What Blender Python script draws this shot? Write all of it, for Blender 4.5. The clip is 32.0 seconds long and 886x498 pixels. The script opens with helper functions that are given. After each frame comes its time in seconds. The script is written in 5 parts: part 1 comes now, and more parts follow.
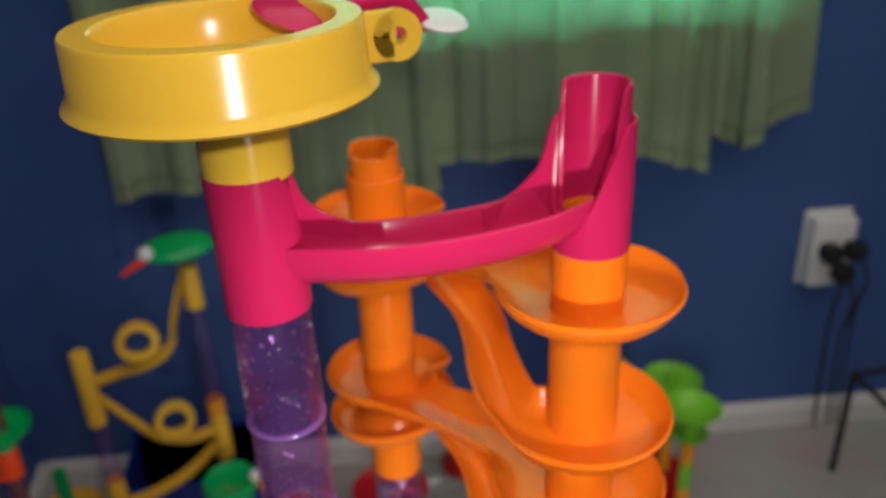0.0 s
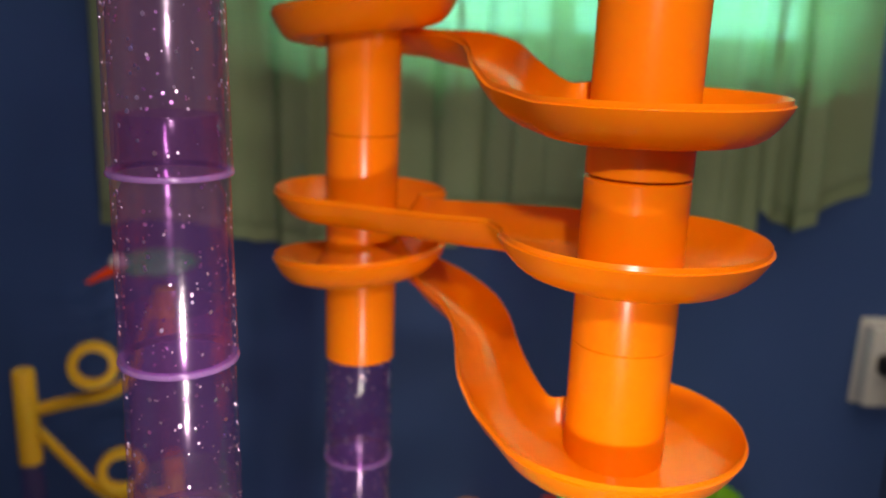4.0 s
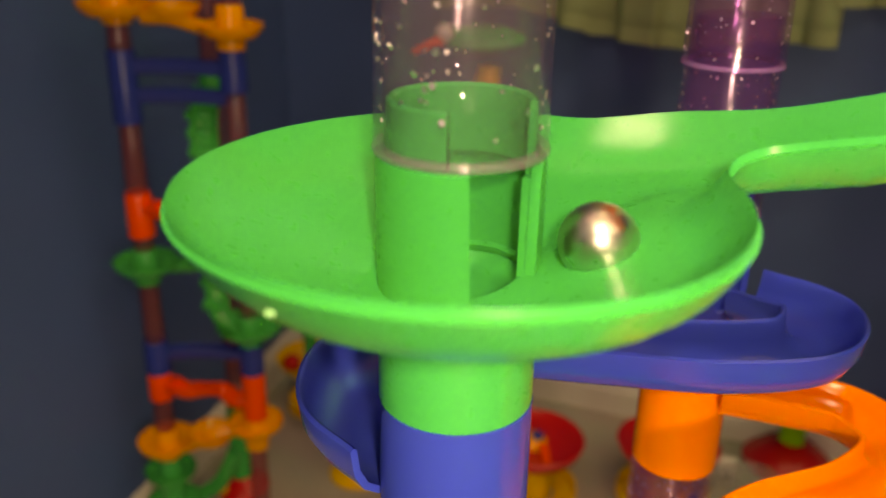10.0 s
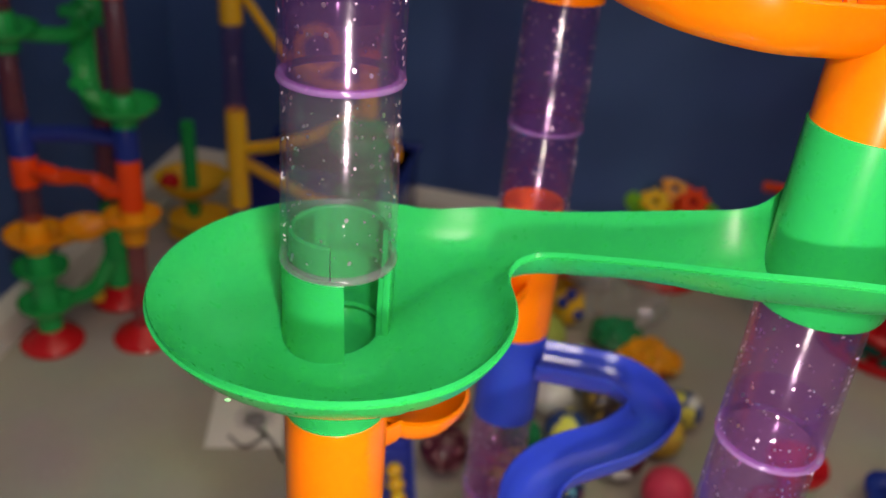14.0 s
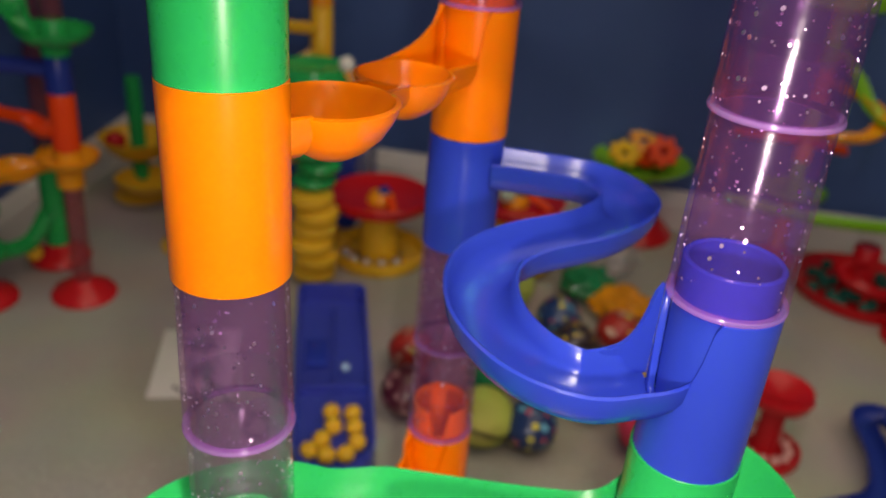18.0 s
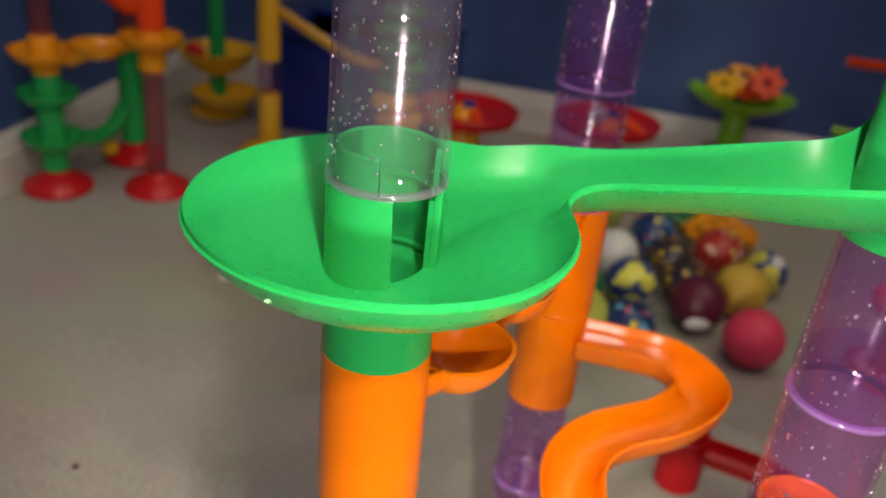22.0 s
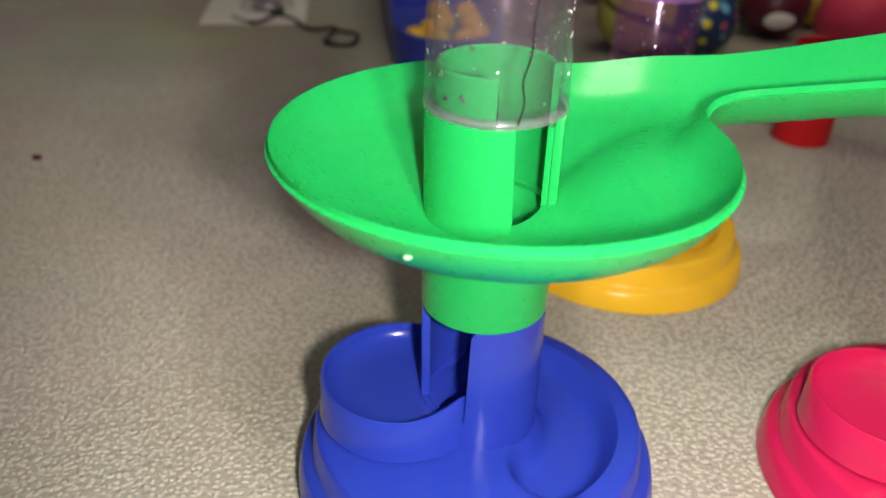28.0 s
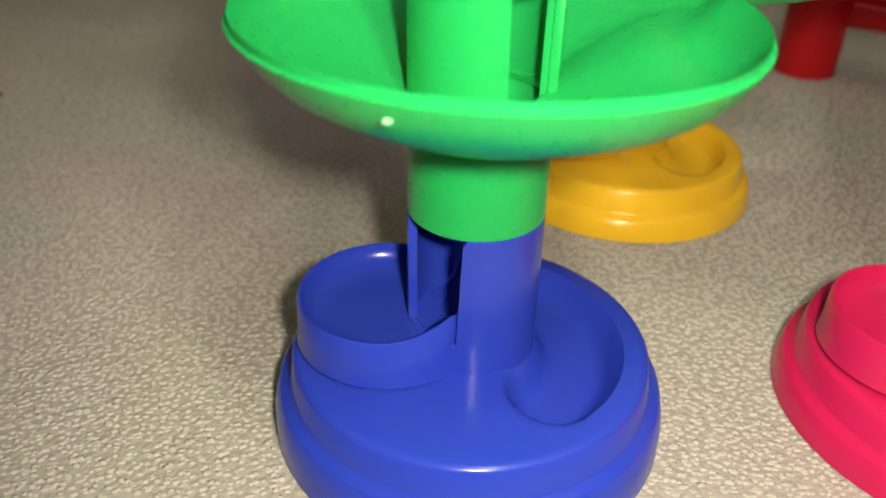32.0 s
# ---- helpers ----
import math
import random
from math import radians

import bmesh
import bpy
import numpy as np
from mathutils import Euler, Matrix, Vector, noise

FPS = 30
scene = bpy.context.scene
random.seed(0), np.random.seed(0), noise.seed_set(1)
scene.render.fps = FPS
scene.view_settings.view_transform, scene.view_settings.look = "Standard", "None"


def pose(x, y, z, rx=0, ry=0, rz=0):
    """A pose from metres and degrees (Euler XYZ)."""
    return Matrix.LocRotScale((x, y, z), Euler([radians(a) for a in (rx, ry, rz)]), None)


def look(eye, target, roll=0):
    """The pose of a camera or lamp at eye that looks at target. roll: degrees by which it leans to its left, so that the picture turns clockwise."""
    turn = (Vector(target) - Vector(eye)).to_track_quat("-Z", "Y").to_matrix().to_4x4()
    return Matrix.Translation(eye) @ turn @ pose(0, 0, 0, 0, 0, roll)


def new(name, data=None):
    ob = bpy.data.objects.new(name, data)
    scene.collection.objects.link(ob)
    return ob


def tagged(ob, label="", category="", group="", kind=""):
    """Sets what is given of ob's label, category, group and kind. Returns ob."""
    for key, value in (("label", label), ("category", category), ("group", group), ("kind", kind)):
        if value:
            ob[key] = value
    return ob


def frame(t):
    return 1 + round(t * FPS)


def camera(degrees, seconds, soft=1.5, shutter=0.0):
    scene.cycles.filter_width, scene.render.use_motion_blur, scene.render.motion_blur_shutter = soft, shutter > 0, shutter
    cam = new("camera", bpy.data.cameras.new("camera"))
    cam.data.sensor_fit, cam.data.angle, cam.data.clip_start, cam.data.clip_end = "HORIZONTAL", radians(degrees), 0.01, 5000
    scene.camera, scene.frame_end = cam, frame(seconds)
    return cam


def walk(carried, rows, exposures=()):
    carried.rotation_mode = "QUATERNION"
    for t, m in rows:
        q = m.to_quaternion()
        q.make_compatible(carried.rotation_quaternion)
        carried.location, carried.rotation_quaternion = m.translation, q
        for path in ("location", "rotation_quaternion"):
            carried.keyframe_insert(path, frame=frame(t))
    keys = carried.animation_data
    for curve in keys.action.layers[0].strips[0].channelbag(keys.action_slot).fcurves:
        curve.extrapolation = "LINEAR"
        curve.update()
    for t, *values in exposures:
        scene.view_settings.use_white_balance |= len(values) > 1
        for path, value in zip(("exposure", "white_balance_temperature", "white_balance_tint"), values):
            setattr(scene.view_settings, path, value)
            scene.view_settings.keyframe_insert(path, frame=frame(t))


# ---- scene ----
import collections
from math import sin, cos, pi, atan2, sqrt, hypot
from mathutils import geometry

cam = camera(57.13, 32.0, soft=1.6)
cam.data.dof.use_dof = True
cam.data.dof.focus_distance = 0.205
cam.data.dof.aperture_fstop = 12.0

# seconds, place, yaw, pitch, roll
PATH = [
    (0, -0.0381, -0.2967, 1.2347, -21.35, -26.88, -2.54),
    (0.5, -0.0360, -0.2819, 1.1702, -21.88, -22.46, -0.70),
    (1, -0.0264, -0.2689, 1.1260, -21.24, -19.53, -0.66),
    (1.5, -0.0270, -0.2615, 1.0856, -20.50, -16.89, -0.15),
    (2, -0.0068, -0.2526, 1.0444, -20.41, -14.26, 0.65),
    (2.5, -0.0025, -0.2444, 1.0171, -20.74, -12.97, 1.62),
    (4.5, -0.0047, -0.2368, 0.9703, -19.32, -15.41, 2.77),
    (5, 0.0081, -0.2293, 0.9333, -17.59, -16.47, 3.19),
    (5.2, 0.0165, -0.2305, 0.9203, -15.91, -16.62, 2.77),
    (5.5, 0.0122, -0.2315, 0.9069, -13.53, -17.12, 3.47),
    (5.8, 0.0102, -0.2304, 0.8779, -8.64, -17.16, 2.55),
    (6, 0.0044, -0.2222, 0.8561, -4.96, -17.55, 1.73),
    (6.5, -0.0025, -0.1792, 0.8240, -0.30, -20.80, 1.65),
    (7, 0.0066, -0.1490, 0.8206, 1.57, -20.70, 1.45),
    (8, 0.0075, -0.1440, 0.8275, 3.12, -22.02, 1.22),
    (9, 0.0076, -0.1501, 0.8291, 3.18, -22.14, 1.20),
    (10, 0.0057, -0.1554, 0.8284, 3.29, -22.48, 0.79),
    (10.5, 0.0135, -0.1990, 0.8167, 3.25, -22.65, 0.39),
    (11, 0.0254, -0.2363, 0.7986, -1.86, -23.14, 2.53),
    (11.5, 0.0292, -0.2421, 0.7844, -5.20, -24.18, 3.24),
    (12, 0.0267, -0.2450, 0.7612, -5.90, -25.31, 3.67),
    (12.5, 0.0278, -0.2440, 0.7459, -6.72, -26.67, 3.99),
    (13, 0.0335, -0.2435, 0.7405, -6.39, -26.97, 3.63),
    (14, 0.0087, -0.2141, 0.6842, -5.98, -28.45, 4.91),
    (14.5, 0.0014, -0.1915, 0.6388, -5.30, -27.97, 6.82),
    (16.5, 0.0034, -0.1856, 0.6071, -4.64, -25.69, 6.36),
    (17, 0.0141, -0.1967, 0.5912, -5.58, -25.91, 6.19),
    (17.5, 0.0283, -0.2066, 0.5768, -7.45, -26.29, 5.14),
    (18, 0.0307, -0.2106, 0.5667, -8.09, -26.80, 4.67),
    (18.5, 0.0331, -0.2145, 0.5395, -8.19, -27.67, 4.88),
    (19, 0.0312, -0.2242, 0.4964, -8.99, -27.68, 6.35),
    (19.5, 0.0070, -0.2279, 0.4542, -6.91, -27.35, 8.05),
    (20, -0.0108, -0.2156, 0.4307, -4.36, -26.75, 7.35),
    (21, -0.0039, -0.2130, 0.4248, -3.28, -26.80, 6.60),
    (22, 0.0032, -0.2125, 0.4275, -3.88, -26.58, 5.76),
    (23, 0.0012, -0.2153, 0.4235, -4.22, -26.96, 5.99),
    (23.5, 0.0212, -0.2176, 0.3926, -5.31, -27.13, 4.74),
    (24, 0.0302, -0.2155, 0.3703, -6.89, -27.95, 3.88),
    (24.4, 0.0336, -0.2119, 0.3679, -7.57, -28.82, 3.67),
    (25, 0.0299, -0.2099, 0.3522, -7.74, -29.94, 3.04),
    (25.2, 0.0295, -0.2117, 0.3355, -8.17, -30.60, 3.07),
    (26, 0.0333, -0.2131, 0.2924, -9.22, -33.00, 3.44),
    (26.5, 0.0098, -0.2111, 0.2473, -7.91, -33.41, 3.67),
    (28.5, -0.0299, -0.1786, 0.1852, -5.28, -29.24, 1.40),
    (29, -0.0285, -0.1781, 0.1848, -5.44, -29.22, 1.49),
    (30, -0.0281, -0.1788, 0.1833, -5.87, -29.01, 1.61),
    (31, -0.0284, -0.1794, 0.1818, -5.88, -29.25, 1.25),
    (31.5, -0.0289, -0.1789, 0.1696, -6.13, -29.86, 0.91),
    (32, -0.0274, -0.1729, 0.1617, -6.39, -32.03, 1.39),
]


def carried_pose(x, y, z, yaw, pitch, roll):
    a, b = radians(yaw), radians(pitch)
    eye = Vector((x, y, z))
    return look(eye, eye + Vector((-sin(a) * cos(b), cos(a) * cos(b), sin(b))), roll)


EXPOSURES = [
    (0.0, 0.1, 6000, 13), (2.5, 0.1, 6300, 16), (5.0, 0.12, 7400, 15), (5.8, 0.1, 9200, 15), (6.5, 0.55, 15000, 16), (7.5, 0.36, 15000, 16), (10.3, 0.34, 15000, 16),
    (11.5, 0.24, 9600, 16), (12.6, 0.10, 7700, 16), (14.0, 0.05, 7200, 16), (17.5, 0.08, 7200, 16), (20.0, 0.19, 7150, 16), (22.5, 0.13, 7100, 16), (25.0, -0.12, 7000, 16), (26.0, -0.3, 6900, 16), (28.0, -0.34, 7000, 12), (31.0, -0.36, 7200, 11), (32.0, -0.42, 7500, 8),
]
walk(cam, [(t, carried_pose(*row)) for t, *row in PATH], EXPOSURES)

# ---------------------------------------------------------------- light
world = bpy.data.worlds.new("evening_sky")
world.use_nodes = True
scene.world = world
wn = world.node_tree.nodes
wl = world.node_tree.links
sky = wn.new("ShaderNodeTexSky")
sky.sky_type = 'NISHITA'
sky.sun_disc = False
sky.sun_elevation = radians(12)
sky.sun_rotation = radians(20)
wl.new(sky.outputs[0], wn["Background"].inputs[0])
wn["Background"].inputs[1].default_value = 0.05
world.cycles.sampling_method = 'NONE'


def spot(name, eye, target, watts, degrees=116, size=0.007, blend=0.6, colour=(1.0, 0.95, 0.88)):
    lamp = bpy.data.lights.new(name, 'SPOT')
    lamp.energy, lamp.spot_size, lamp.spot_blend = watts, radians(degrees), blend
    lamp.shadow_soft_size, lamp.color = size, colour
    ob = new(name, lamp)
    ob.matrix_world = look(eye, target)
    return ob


# nine fixed spots standing in for the one carried torch along its way down
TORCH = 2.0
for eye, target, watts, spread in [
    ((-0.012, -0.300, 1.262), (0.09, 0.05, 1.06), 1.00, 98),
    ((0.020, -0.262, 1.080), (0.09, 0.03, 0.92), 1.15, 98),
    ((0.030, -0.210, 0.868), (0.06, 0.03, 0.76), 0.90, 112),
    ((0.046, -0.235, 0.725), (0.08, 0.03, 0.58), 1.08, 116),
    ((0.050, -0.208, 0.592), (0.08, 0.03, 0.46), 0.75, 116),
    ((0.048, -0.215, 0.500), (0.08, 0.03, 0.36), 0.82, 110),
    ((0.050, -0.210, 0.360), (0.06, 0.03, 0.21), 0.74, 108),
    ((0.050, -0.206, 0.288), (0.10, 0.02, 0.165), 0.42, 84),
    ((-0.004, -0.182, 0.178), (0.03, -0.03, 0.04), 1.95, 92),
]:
    spot("torch_stand_in", eye, target, watts * TORCH, spread)

# ---------------------------------------------------------------- materials


def material(name):
    mat = bpy.data.materials.new(name)
    mat.use_nodes = True
    nt = mat.node_tree
    return mat, nt, nt.nodes, nt.links, nt.nodes["Principled BSDF"]


def plastic(name, colour, rough=0.21, vary=0.05, bump=0.0, scale=40, sss=0.2):
    """Moulded toy plastic: slight mottling, fine scuffs in gloss, faint waviness."""
    mat, nt, n, l, p = material(name)
    tc = n.new("ShaderNodeTexCoord")
    big = n.new("ShaderNodeTexNoise")
    big.inputs["Scale"].default_value = scale * 0.4
    fine = n.new("ShaderNodeTexNoise")
    fine.inputs["Scale"].default_value = scale * 9
    fine.inputs["Detail"].default_value = 4
    l.new(tc.outputs["Object"], big.inputs["Vector"])
    l.new(tc.outputs["Object"], fine.inputs["Vector"])
    ramp = n.new("ShaderNodeMix")
    ramp.data_type = 'RGBA'
    a = [c * (1 - vary) for c in colour]
    b = [min(1, c * (1 + vary)) for c in colour]
    ramp.inputs["A"].default_value = (*a, 1)
    ramp.inputs["B"].default_value = (*b, 1)
    l.new(big.outputs["Fac"], ramp.inputs["Factor"])
    l.new(ramp.outputs["Result"], p.inputs["Base Color"])
    mr = n.new("ShaderNodeMapRange")
    mr.inputs["To Min"].default_value = rough * 0.9
    mr.inputs["To Max"].default_value = rough * 1.12
    l.new(fine.outputs["Fac"], mr.inputs["Value"])
    l.new(mr.outputs["Result"], p.inputs["Roughness"])
    bp = n.new("ShaderNodeBump")
    bp.inputs["Strength"].default_value = bump
    bp.inputs["Distance"].default_value = 0.002
    l.new(big.outputs["Fac"], bp.inputs["Height"])
    if bump:
        l.new(bp.outputs["Normal"], p.inputs["Normal"])
    p.inputs["Specular IOR Level"].default_value = 0.34
    if sss:
        p.inputs["Subsurface Weight"].default_value = sss
        p.inputs["Subsurface Radius"].default_value = [max(c, 0.05) for c in colour]
        p.inputs["Subsurface Scale"].default_value = 0.008
    return mat


def clear_plastic(name, tint, body=(0.45, 0.16, 0.62), haze=0.09):
    """Thin clear plastic: tinted see-through, with gloss by Fresnel and small flow marks."""
    mat, nt, n, l, p = material(name)
    n.remove(p)
    out = n["Material Output"]
    tr = n.new("ShaderNodeBsdfTransparent")
    gl = n.new("ShaderNodeBsdfGlossy")
    gl.inputs["Roughness"].default_value = 0.15
    gl.inputs["Color"].default_value = (0.95, 0.85, 1.0, 1)
    lw = n.new("ShaderNodeLayerWeight")
    pw = n.new("ShaderNodeMath")
    pw.operation = 'POWER'
    pw.inputs[1].default_value = 4.0
    l.new(lw.outputs["Facing"], pw.inputs[0])
    fr = n.new("ShaderNodeMapRange")
    fr.inputs["To Min"].default_value = 0.04
    fr.inputs["To Max"].default_value = 0.55
    l.new(pw.outputs[0], fr.inputs["Value"])
    tc = n.new("ShaderNodeTexCoord")
    ns = n.new("ShaderNodeTexNoise")
    ns.inputs["Scale"].default_value = 160
    l.new(tc.outputs["Object"], ns.inputs["Vector"])
    bp = n.new("ShaderNodeBump")
    bp.inputs["Strength"].default_value = 0.12
    bp.inputs["Distance"].default_value = 0.001
    l.new(ns.outputs["Fac"], bp.inputs["Height"])
    l.new(bp.outputs["Normal"], gl.inputs["Normal"])
    l.new(bp.outputs["Normal"], lw.inputs["Normal"])
    big = n.new("ShaderNodeTexNoise")
    big.inputs["Scale"].default_value = 35
    l.new(tc.outputs["Object"], big.inputs["Vector"])
    mixc = n.new("ShaderNodeMix")
    mixc.data_type = 'RGBA'
    mixc.inputs["A"].default_value = (*[t * 0.94 for t in tint], 1)
    mixc.inputs["B"].default_value = (*[min(1, t * 1.05) for t in tint], 1)
    l.new(big.outputs["Fac"], mixc.inputs["Factor"])
    l.new(mixc.outputs["Result"], tr.inputs["Color"])
    df = n.new("ShaderNodeBsdfDiffuse")
    df.inputs["Color"].default_value = (*body, 1)
    m0 = n.new("ShaderNodeMixShader")
    m0.inputs["Fac"].default_value = haze
    l.new(tr.outputs[0], m0.inputs[1])
    l.new(df.outputs[0], m0.inputs[2])
    mx = n.new("ShaderNodeMixShader")
    l.new(fr.outputs[0], mx.inputs["Fac"])
    l.new(m0.outputs[0], mx.inputs[1])
    l.new(gl.outputs[0], mx.inputs[2])
    l.new(mx.outputs[0], out.inputs["Surface"])
    return mat


def metal(name, colour, rough):
    mat, nt, n, l, p = material(name)
    p.inputs["Base Color"].default_value = (*colour, 1)
    p.inputs["Metallic"].default_value = 1.0
    tc = n.new("ShaderNodeTexCoord")
    ns = n.new("ShaderNodeTexNoise")
    ns.inputs["Scale"].default_value = 300
    l.new(tc.outputs["Object"], ns.inputs["Vector"])
    mr = n.new("ShaderNodeMapRange")
    mr.inputs["To Min"].default_value = rough * 0.7
    mr.inputs["To Max"].default_value = rough * 1.4
    l.new(ns.outputs["Fac"], mr.inputs["Value"])
    l.new(mr.outputs["Result"], p.inputs["Roughness"])
    return mat


def matte(name, a, b, scale, rough=0.8, bump=0.2, dist=0.001, detail=4):
    """Two-tone noise on a dull surface."""
    mat, nt, n, l, p = material(name)
    tc = n.new("ShaderNodeTexCoord")
    ns = n.new("ShaderNodeTexNoise")
    ns.inputs["Scale"].default_value = scale
    ns.inputs["Detail"].default_value = detail
    l.new(tc.outputs["Object"], ns.inputs["Vector"])
    mixc = n.new("ShaderNodeMix")
    mixc.data_type = 'RGBA'
    mixc.inputs["A"].default_value = (*a, 1)
    mixc.inputs["B"].default_value = (*b, 1)
    l.new(ns.outputs["Fac"], mixc.inputs["Factor"])
    l.new(mixc.outputs["Result"], p.inputs["Base Color"])
    p.inputs["Roughness"].default_value = rough
    fine = n.new("ShaderNodeTexNoise")
    fine.inputs["Scale"].default_value = scale * 6
    l.new(tc.outputs["Object"], fine.inputs["Vector"])
    bp = n.new("ShaderNodeBump")
    bp.inputs["Strength"].default_value = bump
    bp.inputs["Distance"].default_value = dist
    l.new(fine.outputs["Fac"], bp.inputs["Height"])
    l.new(bp.outputs["Normal"], p.inputs["Normal"])
    return mat


ORANGE = plastic("orange_plastic", (0.90, 0.190, 0.004), 0.22)
GREEN = plastic("green_plastic", (0.002, 0.40, 0.095), 0.28)
BLUE = plastic("blue_plastic", (0.021, 0.050, 0.45))
PINK = plastic("crimson_plastic", (0.541, 0.014, 0.086))
YELLOW = plastic("yellow_plastic", (0.85, 0.50, 0.035))
RED = plastic("red_plastic", (0.55, 0.011, 0.017))
LIME = plastic("lime_plastic", (0.22, 0.55, 0.03))
DEEPGREEN = plastic("deep_green_plastic", (0.006, 0.38, 0.09))
NAVYBRIGHT = plastic("royal_blue_plastic", (0.043, 0.065, 0.435), rough=0.3)
NAVY = plastic("navy_plastic", (0.015, 0.035, 0.25))
REDORANGE = plastic("red_orange_plastic", (0.85, 0.07, 0.01))
AMBER = plastic("amber_plastic", (0.85, 0.33, 0.015))
WHITE = plastic("white_plastic", (0.75, 0.74, 0.70))
BLACK = plastic("black_rubber", (0.015, 0.015, 0.016), rough=0.5)
PURPLE = clear_plastic("purple_clear_plastic", (0.93, 0.81, 0.955), (0.74, 0.36, 0.92), 0.017)
CLEAR = clear_plastic("pale_clear_plastic", (0.935, 0.895, 0.945), (0.7, 0.62, 0.72), 0.022)
# same tube plastics, hazier: light caught in the lower edge put into colour
EDGEGLOW = clear_plastic("purple_edge_glow", (0.86, 0.62, 0.94), (0.76, 0.44, 0.98), 0.20)
PALEEDGEGLOW = clear_plastic("pale_edge_glow", (0.92, 0.88, 0.94), (0.80, 0.74, 0.84), 0.09)
BAG = clear_plastic("crumpled_clear_film", (0.95, 0.95, 0.95), (0.75, 0.75, 0.72), 0.12)
REDCLEAR = clear_plastic("red_clear_plastic", (0.85, 0.57, 0.60), (0.45, 0.14, 0.16), 0.16)
STEEL = metal("steel", (0.66, 0.63, 0.60), 0.30)
GLITTER = metal("glitter", (0.95, 0.90, 0.97), 0.34)
WALLPAINT = matte("blue_wall_paint", (0.040, 0.094, 0.268), (0.049, 0.108, 0.300), 6, rough=0.6, bump=0.15)
TRIMPAINT = matte("white_trim_paint", (0.62, 0.60, 0.56), (0.72, 0.70, 0.66), 8, rough=0.45, bump=0.05)
CEILPAINT = matte("ceiling_paint", (0.70, 0.69, 0.66), (0.76, 0.75, 0.72), 5)
CARD = matte("white_card", (0.70, 0.68, 0.62), (0.80, 0.78, 0.72), 20, rough=0.6, bump=0.05)

# ---------------------------------------------------------------- mesh helpers


def build(verts, faces, smooth=40):
    me = bpy.data.meshes.new("mesh")
    me.from_pydata([tuple(v) for v in verts], [], faces)
    bm = bmesh.new()
    bm.from_mesh(me)
    bmesh.ops.remove_doubles(bm, verts=bm.verts, dist=1e-6)
    bmesh.ops.recalc_face_normals(bm, faces=bm.faces)
    bm.to_mesh(me)
    bm.free()
    me.polygons.foreach_set("use_smooth", [True] * len(me.polygons))
    me.set_sharp_from_angle(angle=radians(smooth))
    return me


def part(name, me, mat, parent=None, label=""):
    ob = new(name, me)
    if mat is not None and not me.materials:
        me.materials.append(mat)
    ob.parent = parent
    if label:
        ob["label"] = label
    return ob


def empty(name, m, label, category, group="", kind=""):
    ob = new(name)
    ob.matrix_world = m
    ob.empty_display_size = 0.02
    return tagged(ob, label, category, group, kind)


def join(*pieces):
    verts, faces = [], []
    for v, f in pieces:
        k = len(verts)
        verts += [tuple(p) for p in v]
        faces += [tuple(i + k for i in q) for q in f]
    return verts, faces


def moved(piece, m):
    v, f = piece
    return [m @ Vector(p) for p in v], f


def lathe(profile, n=40, centre=(0, 0), closed=True, a0=0.0, a1=2 * pi):
    """Turns (radius, height) points about an upright axis. closed: the profile is a loop."""
    full = abs(a1 - a0 - 2 * pi) < 1e-6
    steps = n if full else n + 1
    verts, faces, k = [], [], len(profile)
    for i in range(steps):
        a = a0 + (a1 - a0) * i / n
        for r, z in profile:
            verts.append((centre[0] + r * cos(a), centre[1] + r * sin(a), z))
    for i in range(n):
        j = (i + 1) % steps
        for q in range(k if closed else k - 1):
            w = (q + 1) % k
            faces.append((i * k + q, j * k + q, j * k + w, i * k + w))
    if closed and not full:
        faces += [tuple(range(k)), tuple((steps - 1) * k + q for q in reversed(range(k)))]
    return verts, faces


def wall_ring(centre, r, thick, low, top, n=72, m=1):
    """An upright tube wall whose lower and upper edges may vary with the angle."""
    verts, faces = [], []
    for i in range(n):
        a = 2 * pi * i / n
        z0 = low(a) if callable(low) else low
        z1 = top(a) if callable(top) else top
        c, s = cos(a), sin(a)
        b = min(0.0006, thick * 0.4)
        for rr, z in ((r - thick, z0), (r, z0), (r, z1 - b), (r - b, z1), (r - thick + b, z1), (r - thick, z1 - b)):
            verts.append((centre[0] + rr * c, centre[1] + rr * s, z))
    for i in range(n):
        j = (i + 1) % n
        for q in range(6):
            w = (q + 1) % 6
            faces.append((i * 6 + q, j * 6 + q, j * 6 + w, i * 6 + w))
    return verts, faces


def notch(full, floor, ang, half, soft=0.25):
    """Upper edge of a wall: full height, but cut down to floor round the angle ang."""
    def top(a):
        d = abs((a - ang + pi) % (2 * pi) - pi)
        k = min(1, max(0, (d - half) / soft))
        k = k * k * (3 - 2 * k)
        return floor + (full - floor) * k
    return top


def spline(points, n=12):
    """Catmull-Rom through the points, n steps to a span; any number of coordinates."""
    p = [np.array(q, float) for q in points]
    p = [2 * p[0] - p[1]] + p + [2 * p[-1] - p[-2]]
    out = []
    for i in range(1, len(p) - 2):
        for k in range(n):
            t = k / n
            out.append(0.5 * (2 * p[i] + (p[i + 1] - p[i - 1]) * t + (2 * p[i - 1] - 5 * p[i] + 4 * p[i + 1] - p[i + 2]) * t * t
                              + (3 * p[i] - p[i - 1] - 3 * p[i + 1] + p[i + 2]) * t ** 3))
    out.append(p[-2])
    return out


